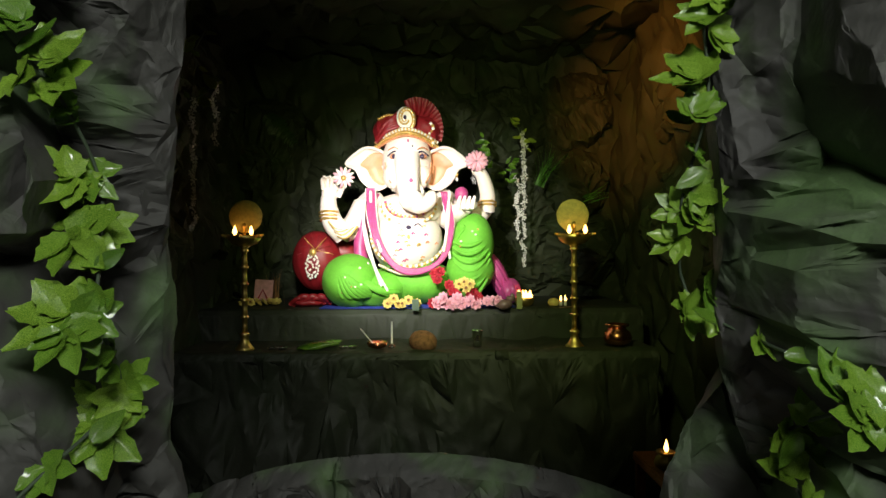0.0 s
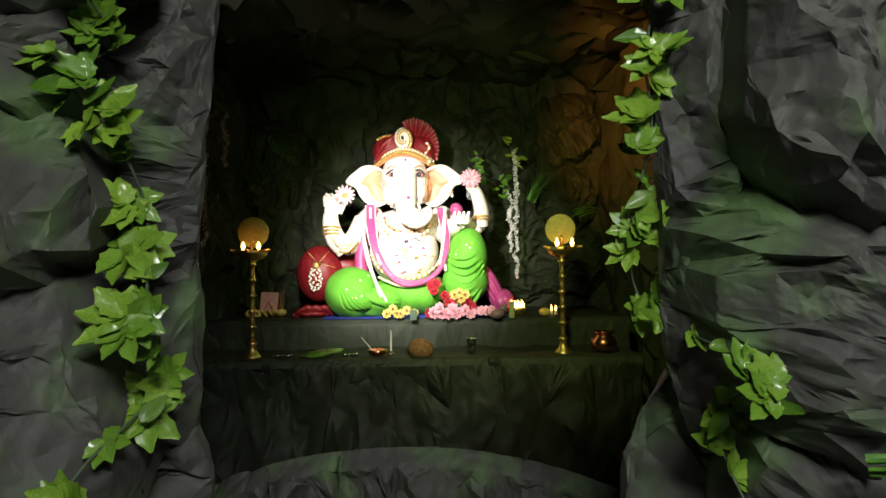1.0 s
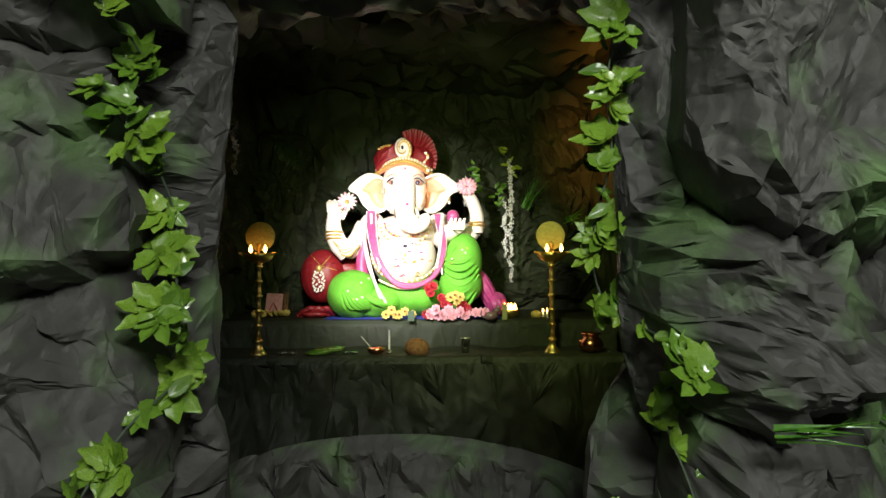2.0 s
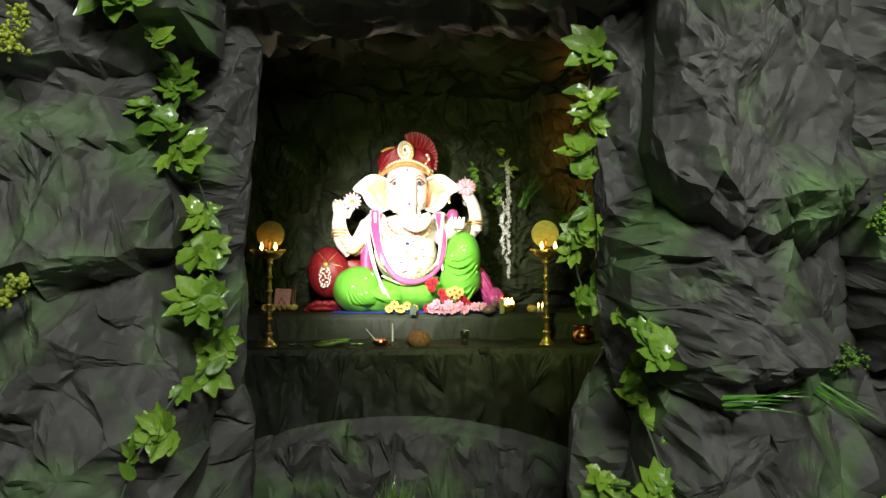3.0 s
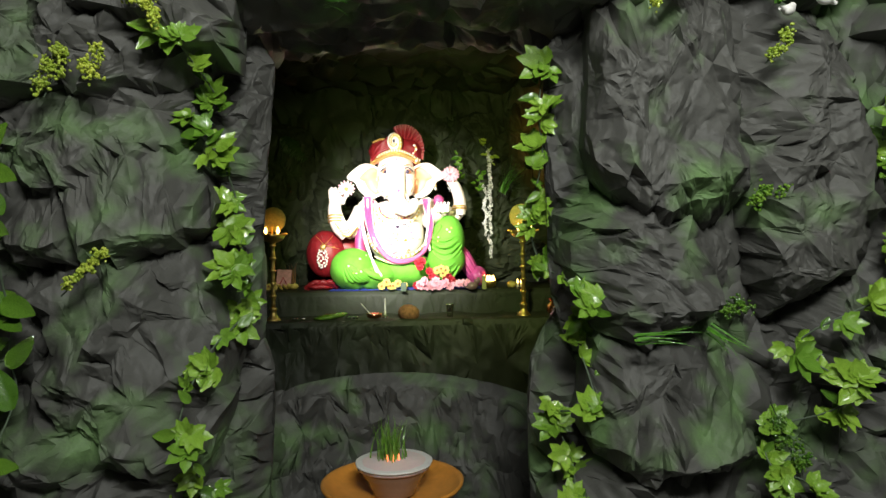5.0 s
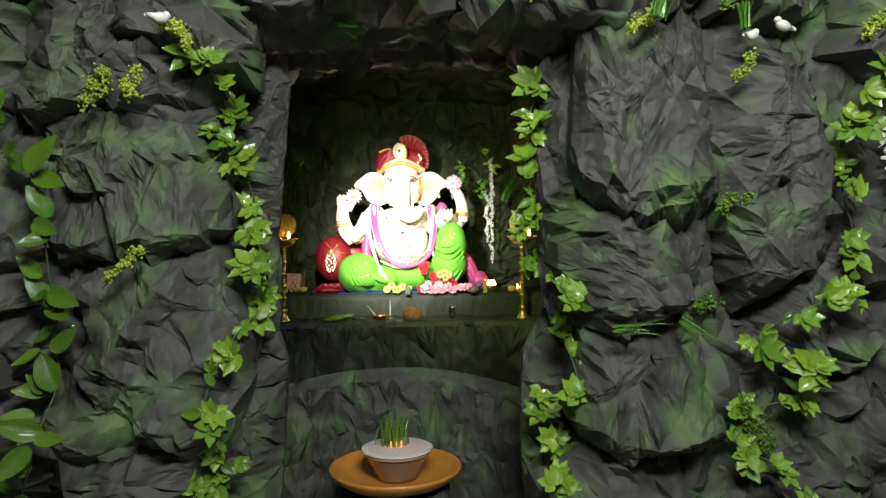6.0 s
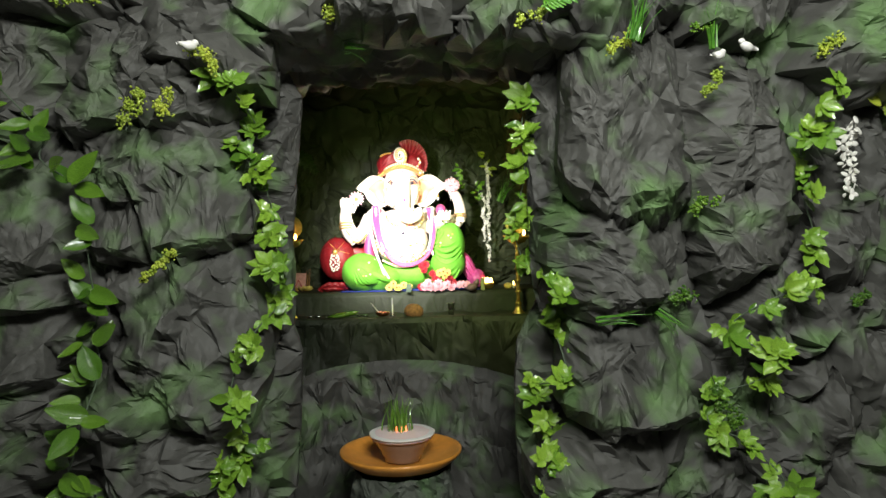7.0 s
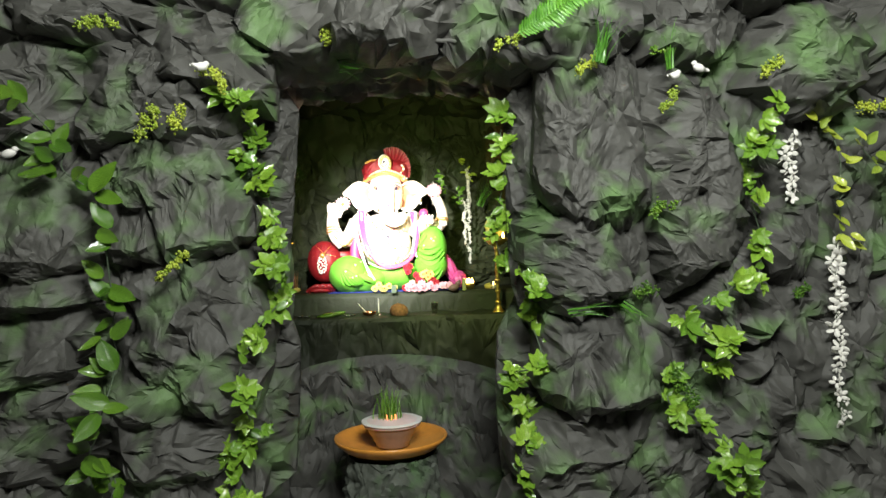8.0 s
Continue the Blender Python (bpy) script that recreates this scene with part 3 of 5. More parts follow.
def under_lintel(u, v, o):
    X = u - 0.66
    arch = 0.05 * np.clip(1 - (X / 0.45) ** 2, -0.4, 1)
    return np.stack([X, np.interp(v, UNDER_S, UNDER_Y), np.interp(v, UNDER_S, UNDER_Z) + arch - o], -1)


under = link("rock", fold(strip(1.32, 0.788, 0.075, 44, lambda u, v: 0.03 * crumple(u, v, 44, 0.25, 2), 0.014), under_lintel, 3, (0.18, 0.13, 0.09), (1.0, 0.8), 44, name="rock"), ROCK, rock_wall)
under.modifiers.new("thickness", "SOLIDIFY").thickness = 0.012
# side faces of the opening
for x, y, wide, fx, s in ((-0.52, 0.835, 0.24, 1, 301), (0.55, 0.96, 0.30, -1, 302)):
    for z in (0.35, 0.85, 1.35, 1.8):
        rock(rock_wall, x, y, z, wide, 0.62, 5, s + int(z * 10), 0.05, 0.03, (fx, 0), gap=0.075)

FRONT_VERTS, FRONT_TRIS = [], []
for ob in rock_wall.children:
    base = len(FRONT_VERTS)
    FRONT_VERTS += [v.co.copy() for v in ob.data.vertices]
    FRONT_TRIS += [tuple(base + k for k in p.vertices) for p in ob.data.polygons]
FRONT_FACE = BVHTree.FromPolygons(FRONT_VERTS, FRONT_TRIS)


BACK_VERTS, BACK_TRIS = [], []
for ob in (cave_back, *cave_back.children):
    base = len(BACK_VERTS)
    BACK_VERTS += [v.co.copy() for v in ob.data.vertices]
    BACK_TRIS += [tuple(base + k for k in p.vertices) for p in ob.data.polygons]
BACK_FACE = BVHTree.FromPolygons(BACK_VERTS, BACK_TRIS)


def on_back(x, z, off=0.006):
    """Point on the face of the cave's back wall."""
    return (x, BACK_FACE.ray_cast(Vector((x, 2.3, z)), Vector((0, 1, 0)))[0].y - off, z)


def settle(p, off=0.012):
    """Brings a point that would sink into the rock wall out onto its face."""
    if p[1] > 1.2:
        return tuple(p)
    hit = FRONT_FACE.ray_cast(Vector((p[0], -0.3, p[2])), Vector((0, 1, 0)))[0]
    return (p[0], max(min(p[1], hit.y - off), hit.y - 0.08) if hit else p[1], p[2])

# ---------------------------------------------------------------- pedestal, plate and bowl
PX, PY, PZ = -0.05, 1.16, 0.606
pedestal = thing("pedestal", (PX, PY, 0), "round pedestal wrapped in crumpled green-grey paper", "pedestal")
WRAP = strip(6.283 * 0.17, PZ - 0.012, 0.05, 51, lambda u, v: 0.014 * crumple(u, v, 51, 0.15, 2) * np.clip(u * 12, 0, 1) * np.clip((1.068 - u) * 12, 0, 1), 0.004)
link("wrap", fold(WRAP, lambda u, v, o: np.stack([(0.168 + o + 0.02 * (1 - v / PZ)) * np.cos(u / 0.17), (0.168 + o + 0.02 * (1 - v / PZ)) * np.sin(u / 0.17), v], -1), 3, seed=51, name="wrap"), WRAP_PAPER, pedestal)
part("top", lathe([(0.135, PZ - 0.02), (0.135, PZ - 0.004)]), WRAP_PAPER, pedestal)
plate = thing("plate", (PX, PY, PZ - 0.004), "wide shallow varnished orange-brown plate on a pedestal", "plate")
part("dish", lathe([(0.12, 0), (0.175, 0.012), (0.205, 0.036), (0.212, 0.046), (0.213, 0.053), (0.206, 0.055), (0.197, 0.046), (0.165, 0.024), (0.10, 0.012)], 64), PLATE, plate)
bowl = thing("bowl", (PX + 0.005, PY, PZ + 0.010), "smoky glass bowl of white mist with grass", "bowl")
part("body", lathe([(0.055, 0), (0.066, 0.004), (0.070, 0.022), (0.078, 0.028), (0.084, 0.048), (0.092, 0.054), (0.100, 0.074), (0.112, 0.088), (0.114, 0.094), (0.110, 0.095), (0.098, 0.08), (0.02, 0.07)], 48), BOWL, bowl)
part("mist", lathe([(0.109, 0.080), (0.112, 0.0925), (0.09, 0.097), (0.04, 0.100), (0.01, 0.101)], 54, wave=0.015), FOAM, bowl, "white mist filling the bowl")
bm = lathe([(0.1125, 0.090), (0.1155, 0.092), (0.1145, 0.096), (0.1115, 0.096)], 54, wave=0.012)
part("rim", bm, WHITE, bowl, "scalloped pale rim")


def blades(bm, n, base, height, spread, seed, width=0.004):
    r = random.Random(seed)
    for _ in range(n):
        a, lean, h = r.uniform(0, 6.283), r.uniform(0.1, 1.0) * spread, height * r.uniform(0.6, 1.1)
        p = Vector((r.gauss(0, base), r.gauss(0, base), 0))
        d = Vector((math.cos(a), math.sin(a), 0))
        side = d.cross(Vector((0, 0, 1))) * width * r.uniform(0.7, 1.2)
        rows = []
        for k in range(5):
            t = k / 4
            c = p + d * lean * t * t + Vector((0, 0, h * (t - 0.12 * t * t * lean / max(height, 0.01))))
            w = side * (1 - t * 0.92)
            rows.append((bm.verts.new(c - w), bm.verts.new(c + w + Vector((0, 0.0008, 0)))))
        for (a1, b1), (a2, b2) in zip(rows, rows[1:]):
            bm.faces.new((a1, b1, b2, a2))
    return bm


def tuft(at, n, base, height, spread, seed, turn=(0, 0, 0), label="tuft of fresh green artificial grass", material=None):
    bm = blades(bmesh.new(), n, base, height, spread, seed, 0.0028)
    ob = part("grass_tuft", bm, material or GRASS, None)
    ob.matrix_world = pose(*settle(at, 0.004), *turn)
    return tagged(ob, label, "grass", "grass tufts", "stuff")


tuft((PX - 0.005, PY, PZ + 0.106), 95, 0.017, 0.122, 0.055, 5, material=GRASS_PALE, label="tuft of green grass in the mist bowl")
for k, (dx, dy) in enumerate([(-0.014, -0.02), (0.006, -0.024), (0.02, -0.014)]):
    ob = part("glow_bud", ball(bmesh.new(), (0, 0, 0), (0.003, 0.003, 0.013), seg=10, rings=6), GLOW, None)
    ob.location = (PX + dx, PY + dy, PZ + 0.118)
    tagged(ob, "small glowing red light among the grass", "light", "glowing buds")

# ---------------------------------------------------------------- the seated statue
STATUE = (-0.094, 3.0, LEDGE + 0.004)
K = 0.00281


def at(px, py, y=0.0):
    """Place of a point of the drawing (353 units high, base line at 558, axis at 720) that lies y behind its plane, as seen from 3.1 m away."""
    x, z, k = (px - 720) * K, (558 - py) * K, 1 + y / 3.11
    return (0.10 + (x - 0.10) * k, y, 0.248 + (z - 0.248) * k)


def statue():
    bm = bmesh.new()
    S, E, G, R, M, O, P, D, B, F = range(10)
    # base cloth, bolster and pink cloth
    box(bm, -0.38, 0.47, -0.212, 0.22, 0.0, 0.006)
    for f in bm.faces:
        f.material_index = B
    ball(bm, at(569, 484, -0.02), (0.112, 0.10, 0.135), R, (0, 0, 0), 48, 20, 0.012, 16)
    ball(bm, at(605, 470, 0.06), (0.15, 0.09, 0.075), R, (0, 14, 0))
    for k in range(6):
        tube(bm, smooth_path([at(524 + 6 * k, 556, -0.10 + 0.02 * (k % 3)), at(540 + 7 * k, 546 - 3 * (k % 2), -0.12), at(566 + 5 * k, 553, -0.08)], 5), 0.010 + 0.004 * (k % 2), 8, R)
    ball(bm, at(556, 552, -0.05), (0.09, 0.08, 0.022), R, (0, 0, 0), 40, 12, 0.03, 9)
    for k in range(14):
        a = k / 14 * 6.283
        tube(bm, [at(566, 466, -0.115), at(566 + 30 * math.cos(a), 474 + 36 * math.sin(a), -0.095)], [0.003, 0.001], 5, O if k % 3 == 0 else R)
    ball(bm, at(562, 470, -0.125), (0.016, 0.012, 0.018), O)
    for k in range(40):
        ball(bm, at(561 + 11 * math.sin(k * 2.4) * (0.5 + 0.5 * math.sin(3.1 * k / 39)), 474 + 1.0 * k, -0.122), (0.0055, 0.005, 0.006), P, seg=7, rings=5)
    # legs in green cloth: one folded flat, one knee raised
    def on(px, py, cx, cy, depth, size, lift=0.0):
        """Point on the front of an ellipsoid of the given centre and half sizes."""
        dx, dz = (px - cx) * K / size[0], (py - cy) * K / size[2]
        return at(px, py, depth - (size[1] + lift) * math.sqrt(max(0.02, 1 - dx * dx - dz * dz)))

    thigh, shin, knee, calf = (0.132, 0.17, 0.122), (0.15, 0.15, 0.085), (0.098, 0.13, 0.15), (0.108, 0.12, 0.105)
    ball(bm, at(626, 518, -0.10), thigh, G, (0, 8, 0), 72, 36, 0.008, 5, 6)
    ball(bm, at(670, 530, -0.08), shin, G, (0, -6, 0), 72, 36, 0.012, 6, 8)
    ball(bm, at(825, 462, -0.10), knee, G, (0, 6, 0), 72, 48)
    ball(bm, at(822, 500, -0.12), calf, G, (0, -18, 0), 72, 48, 0.006, 3, 5)
    ball(bm, at(730, 520, -0.02), (0.20, 0.17, 0.10), G, (0, 0, 0), 40, 20, 0.02, 14)
    for k in range(7):
        top, run = 494 + 2.5 * k, 14 + 10 * k
        row = [on(600 + 3 * k + run * u, top + (52 - 3 * k) * (1 - (1 - u) ** 2.2), 628, 522, -0.10, thigh, 0.002) for u in [j / 9 for j in range(10)]]
        tube(bm, row, [0.004 + 0.011 * math.sin(3.1416 * (0.12 + 0.8 * j / 9)) for j in range(10)], 10, G)
    for k in range(6):
        row = [on(640 + 7 * k + (46 - 3 * k) * u, 512 + 3 * k + 30 * u ** 0.6 - 4 * k * u, 660, 530, -0.095, shin, 0.004) for u in [j / 7 for j in range(8)]]
        tube(bm, row, [0.004 + 0.009 * math.sin(3.1416 * (0.1 + 0.8 * j / 7)) for j in range(8)], 10, G)
    for k in range(7):
        mid, sag = 462 + 10.5 * k, 10 + 3.6 * k
        row = [on(793 + 62 * u, mid - 8 + sag * (1 - (2 * u - 1.05) ** 2) - 15 * u * u, 824, 478 + 3 * k, -0.11, (0.108, 0.128, 0.17), 0.002) for u in [j / 11 for j in range(12)]]
        tube(bm, row, [0.003 + 0.0065 * math.sin(3.1416 * (0.08 + 0.84 * j / 11)) for j in range(12)], 10, G)
    tube(bm, smooth_path([on(x, y, 825, 462, -0.10, knee, 0.003) for x, y in ((796, 470), (799, 452), (806, 440), (812, 432), (811, 427), (806, 430))], 4), 0.006, 8, G)
    spots = random.Random(12)
    for k in range(12):
        ball(bm, on(spots.uniform(590, 664), spots.uniform(488, 548), 628, 522, -0.10, thigh, 0.012), (0.006, 0.006, 0.005), P if k % 3 else O, seg=8, rings=6)
    for k in range(8):
        ball(bm, on(spots.uniform(800, 850), spots.uniform(430, 505), 825, 466, -0.105, knee, 0.012), (0.006, 0.006, 0.005), P if k % 3 else O, seg=8, rings=6)
    # magenta cloth beside the raised knee, feet
    ball(bm, at(868, 512, -0.03), (0.042, 0.10, 0.12), M, (0, -24, 0), 60, 16, 0.05, 13)
    ball(bm, at(888, 535, -0.08), (0.05, 0.08, 0.055), M, (0, 0, 0), 30, 12, 0.06, 8)
    # trunk of the body, belly and chest
    ball(bm, at(718, 452, -0.03), (0.165, 0.18, 0.158), S, seg=36, rings=24)
    ball(bm, at(718, 408, 0.0), (0.180, 0.14, 0.10), S, seg=36, rings=20)
    ball(bm, at(692, 404, -0.09), (0.07, 0.06, 0.052), S)
    ball(bm, at(748, 404, -0.09), (0.07, 0.06, 0.052), S)
    ball(bm, at(720, 430, -0.195), (0.012, 0.01, 0.01), D)
    for sx in (-1, 1):
        tube(bm, smooth_path([at(720 + sx * 6, 430, -0.19), at(720 + sx * 16, 424, -0.185), at(720 + sx * 24, 432, -0.175)]), 0.003, 6, D)
    ball(bm, at(720, 446, -0.205), (0.008, 0.008, 0.012), O)
    # sash, belt and pearl strings
    for w, col, off in ((0.004, P, -4.5), (0.009, M, -1), (0.009, M, 3.5), (0.009, M, 8), (0.004, P, 11.5)):
        tube(bm, smooth_path([at(654 + off, 366, -0.10), at(656 + off, 410, -0.165), at(668 + off * 0.7, 455, -0.195), at(700, 498 - off * 0.6, -0.215), at(740, 504 - off * 0.5, -0.215), at(778 - off * 0.4, 480, -0.20), at(792 - off * 0.7, 430, -0.165), at(784 - off, 372, -0.10)]), w, 10, col)
    for k in range(30):
        t = k / 29
        for x, tilt in ((657.5, 16), (788, -10)):
            ball(bm, at(x + tilt * t * t, 372 + 96 * t, -0.125 - 0.085 * t), (0.0075, 0.007, 0.009), P, seg=8, rings=6)
    for x0, bend, n in ((648, -6, 46), (641, 4, 46)):
        for k in range(n):
            t = k / (n - 1)
            ball(bm, at(x0 + 36 * t * t + bend * math.sin(3.14 * t), 385 + 148 * t, -0.17 - 0.07 * t), (0.0075, 0.0075, 0.0075), P, seg=8, rings=6)
    for k in range(40):
        t = k / 39 * 3.1416
        ball(bm, at(720 - 62 * math.cos(t), 445 + 50 * math.sin(t), -0.20 + 0.09 * abs(math.cos(t)) ** 3), (0.007, 0.007, 0.009), O if k % 2 else P, seg=8, rings=6)
    for k in range(30):
        t = k / 29 * 3.1416
        ball(bm, at(720 - 38 * math.cos(t), 388 + 26 * math.sin(t), -0.165), (0.006, 0.006, 0.006), O if k % 3 else M, seg=8, rings=6)
    for k in range(26):
        t = k / 25
        ball(bm, at(789 - 6 * math.sin(3 * t), 375 + 105 * t, -0.145 - 0.05 * t), (0.0075, 0.0075, 0.0075), P, seg=8, rings=6)
    for row, (w0, drop, y0) in enumerate(((30, 20, 392), (46, 34, 392))):
        for k in range(28):
            t = k / 27 * 3.1416
            ball(bm, at(720 - w0 * math.cos(t), y0 + drop * math.sin(t), -0.165 + 0.02 * abs(math.cos(t)) - 0.008 * row), (0.0065, 0.006, 0.0075), P if (k + row) % 2 else O, seg=8, rings=6)
    for k in range(60):
        a = k * 2.399
        q = 8 + 30 * (k / 60)
        ball(bm, at(720 + q * math.cos(a) * 1.15, 455 + q * math.sin(a), -0.207 + 0.00006 * q * q), (0.0035, 0.003, 0.0035), (O, M, D)[k % 3], seg=6, rings=4)
    for k in range(60):
        t = k / 59
        ball(bm, at(672 + 96 * t, 492 + 16 * math.sin(3.1416 * t), -0.21 + 0.03 * (2 * t - 1) ** 2), (0.0065, 0.006, 0.006), O if k % 2 else P, seg=7, rings=5)
    # small painted sprigs on the chest, belly and shoulders
    for k in range(46):
        px, py = spots.uniform(668, 768), spots.uniform(396, 486)
        for dx, dy in ((0, 0), (2.2, 1.2), (-1.8, 1.6)):
            ball(bm, on(px + dx, py + dy, 718, 452, -0.03, (0.165, 0.18, 0.158), 0.002), (0.0045, 0.003, 0.0045), (E, M, O, O)[k % 4], seg=6, rings=4)
    for sx in (-1, 1):
        for k in range(14):
            ball(bm, on(721 + sx * spots.uniform(50, 84), spots.uniform(376, 425), 721 + sx * 65, 402, 0.0, (0.072, 0.085, 0.10), 0.0), (0.003, 0.002, 0.004), (D, M, O)[k % 3], seg=6, rings=4)
    # shoulders and the draped shawl
    ball(bm, at(656, 402, 0.0), (0.075, 0.085, 0.10), S, (0, 18, 0))
    ball(bm, at(786, 402, 0.0), (0.070, 0.085, 0.10), S, (0, -18, 0))
    tube(bm, smooth_path([at(662, 372, -0.05), at(646, 420, -0.07), at(640, 470, -0.08), at(650, 500, -0.1)]), [0.03] * 19, 12, M)
    # raised arm: sleeve, forearm, hand, fingers, bangles, white flower
    tube(bm, smooth_path([at(650, 395, -0.02), at(632, 425, -0.05), at(612, 438, -0.09)]), [0.062, 0.062, 0.06, 0.06, 0.058, 0.058, 0.056, 0.056, 0.054, 0.052, 0.052, 0.05, 0.048], 14, S)
    tube(bm, smooth_path([at(614, 440, -0.09), at(597, 424, -0.11), at(589, 400, -0.12), at(588, 378, -0.12)]), [0.055 - 0.0012 * k for k in range(19)], 14, S)
    for k in range(7):
        tube(bm, smooth_path([at(588 + 2.5 * k, 420 + 4 * k, -0.155), at(600 + 3 * k, 432 + 2.5 * k, -0.165), at(618 + 3 * k, 434 - k, -0.14)], 4), 0.005, 6, S if k % 2 else O)
    ball(bm, at(590, 374, -0.12), (0.036, 0.026, 0.048), S, (0, 6, 0))
    for k in range(4):
        tube(bm, smooth_path([at(580 + 7 * k, 366, -0.13), at(579 + 8 * k, 352 - 2 * (k % 2), -0.15), at(582 + 9 * k, 346, -0.17)], 4), [0.011] * 6 + [0.008] * 3, 8, S)
    tube(bm, [at(604, 378, -0.13), at(612, 362, -0.15), at(613, 354, -0.16)], [0.013, 0.011, 0.007], 8, S)
    for k, (px, py) in enumerate([(589, 405), (589, 411), (590, 417), (612, 446), (640, 436)]):
        ring = [at(px + 15 * math.cos(a * 0.3307), py + 3 * math.sin(a * 0.3307) + (px - 589) * 0.0, -0.12 + 0.045 * math.sin(a * 0.3307)) for a in range(20)]
        if k < 3:
            tube(bm, ring, 0.0055, 6, O)
    for k in range(14):
        a = k * 0.4488
        ball(bm, at(613 + 11 * math.cos(a), 347 + 10 * math.sin(a), -0.18), (0.022, 0.006, 0.007), P if k % 2 else F, (0, math.degrees(a), 0), 8, 6)
    ball(bm, at(613, 348, -0.185), (0.012, 0.01, 0.012), O)
    # other arms: one raised with a pink lotus, one holding a sweet
    tube(bm, smooth_path([at(800, 395, 0.02), at(828, 412, 0.0), at(848, 398, -0.03)]), [0.055 - 0.001 * k for k in range(13)], 14, S)
    tube(bm, smooth_path([at(849, 402, -0.03), at(852, 378, -0.05), at(845, 350, -0.07), at(836, 334, -0.08)]), [0.041 - 0.0008 * k for k in range(19)], 14, S)
    ball(bm, at(836, 334, -0.08), (0.03, 0.025, 0.035), S)
    for py in (389, 394):
        tube(bm, [at(851 + 14 * math.cos(a * 0.3307), py + 3 * math.sin(a * 0.3307), -0.045 + 0.042 * math.sin(a * 0.3307)) for a in range(20)], 0.0055, 6, O)
    for k in range(16):
        a = k * 0.3927
        ball(bm, at(834 + 11 * math.cos(a), 320 + 9 * math.sin(a), -0.11 - 0.012 * (k % 2)), (0.024, 0.008, 0.010), F, (0, math.degrees(a), 0), 10, 6)
    tube(bm, smooth_path([at(795, 410, -0.06), at(806, 402, -0.13), at(815, 396, -0.16)]), [0.045 - 0.001 * k for k in range(13)], 12, S)
    ball(bm, at(818, 393, -0.17), (0.045, 0.035, 0.025), S)
    for k in range(4):
        tube(bm, [at(802 + 8 * k, 398, -0.19), at(804 + 8 * k, 386, -0.21), at(806 + 8 * k, 379, -0.20)], [0.010, 0.009, 0.006], 8, S)
    ball(bm, at(808, 375, -0.16), (0.030, 0.028, 0.032), M, (0, 0, 0), 20, 12, 0.04, 9)
    # head, brow, trunk, tusks, eyes
    ball(bm, at(718, 322, -0.06), (0.112, 0.12, 0.155), S, seg=36, rings=24)
    ball(bm, at(697, 345, -0.11), (0.05, 0.06, 0.06), S)
    ball(bm, at(739, 345, -0.11), (0.05, 0.06, 0.06), S)
    path = smooth_path([at(718, 312, -0.155), at(718, 340, -0.205), at(719, 362, -0.235), at(722, 382, -0.245), at(735, 393, -0.24), at(750, 390, -0.235), at(757, 380, -0.235), at(754, 371, -0.24)])
    tube(bm, path, [0.058 - 0.036 * (k / (len(path) - 1)) for k in range(len(path))], 16, S)
    ball(bm, at(724, 384, -0.25), (0.055, 0.045, 0.045), S)
    for k in range(7):
        py = 330 + 8 * k
        tube(bm, smooth_path([at(702 + k, py, -0.215 - 0.004 * k), at(719, py + 3, -0.262 - 0.005 * k), at(736 - k, py, -0.215 - 0.004 * k)], 4), 0.0022, 6, S)
    ball(bm, at(724, 352, -0.285), (0.008, 0.005, 0.009), M, seg=10, rings=6)
    tube(bm, [at(737, 357, -0.17), at(744, 372, -0.20), at(742, 382, -0.23)], [0.010, 0.008, 0.003], 8, P)
    tube(bm, [at(698, 357, -0.17), at(694, 368, -0.20)], [0.010, 0.006], 8, P)
    for sx in (-1, 1):
        ball(bm, at(720 + sx * 24, 312, -0.160), (0.019, 0.014, 0.012), E, (0, sx * 14, 0), 14, 8)
        ball(bm, at(720 + sx * 23, 312.5, -0.174), (0.011, 0.006, 0.011), D, seg=12, rings=8)
        tube(bm, smooth_path([at(720 + sx * 14, 307, -0.172), at(720 + sx * 24, 304, -0.167), at(720 + sx * 34, 312, -0.148)], 4), 0.0034, 6, D)
        tube(bm, smooth_path([at(720 + sx * 15, 301, -0.172), at(720 + sx * 24, 297, -0.164), at(720 + sx * 33, 302, -0.15)], 4), 0.0028, 6, E)
        tube(bm, smooth_path([at(720 + sx * 38, 322, -0.125), at(720 + sx * 36, 340, -0.14), at(720 + sx * 29, 356, -0.165)], 4), 0.0035, 6, E)
    for k, (px, py) in enumerate([(720, 277), (720, 286), (713, 296), (727, 296), (720, 300)]):
        ball(bm, at(px, py, -0.165), (0.005, 0.004, 0.008), M if k < 2 else D, seg=8, rings=6)
    # ears: wide flaps, inner side coloured, with a drop at one lobe
    for sx in (-1, 1):
        rim = smooth_path([(686, 310, 0), (668, 300, 0), (650, 298, 0), (634, 307, 0), (617, 324, 0), (633, 333, 0), (643, 351, 0), (656, 363, 0), (670, 367, 0), (690, 357, 0)], 4)
        for back in (0, 1):
            rows = []
            for k, q in enumerate(rim):
                t = k / (len(rim) - 1)
                px, py = (q.x if sx < 0 else 1437 - q.x - 1), q.y
                ox, oy = 718 + sx * 30, 314 + 36 * t
                row = []
                for s in range(7):
                    a = s / 6
                    dip = math.sin(3.1416 * a) * (0.026 if not back else 0.045)
                    row.append(bm.verts.new(at(ox + (px - ox) * a, oy + (py - oy) * a, -0.045 + dip - 0.012 * a + 0.006 * math.sin(9 * t) * a)))
                rows.append(row)
            for r0, r1 in zip(rows, rows[1:]):
                for s in range(6):
                    face = bm.faces.new((r0[s], r0[s + 1], r1[s + 1], r1[s]))
                    face.material_index = E if s in (1, 2, 3) and not back else S
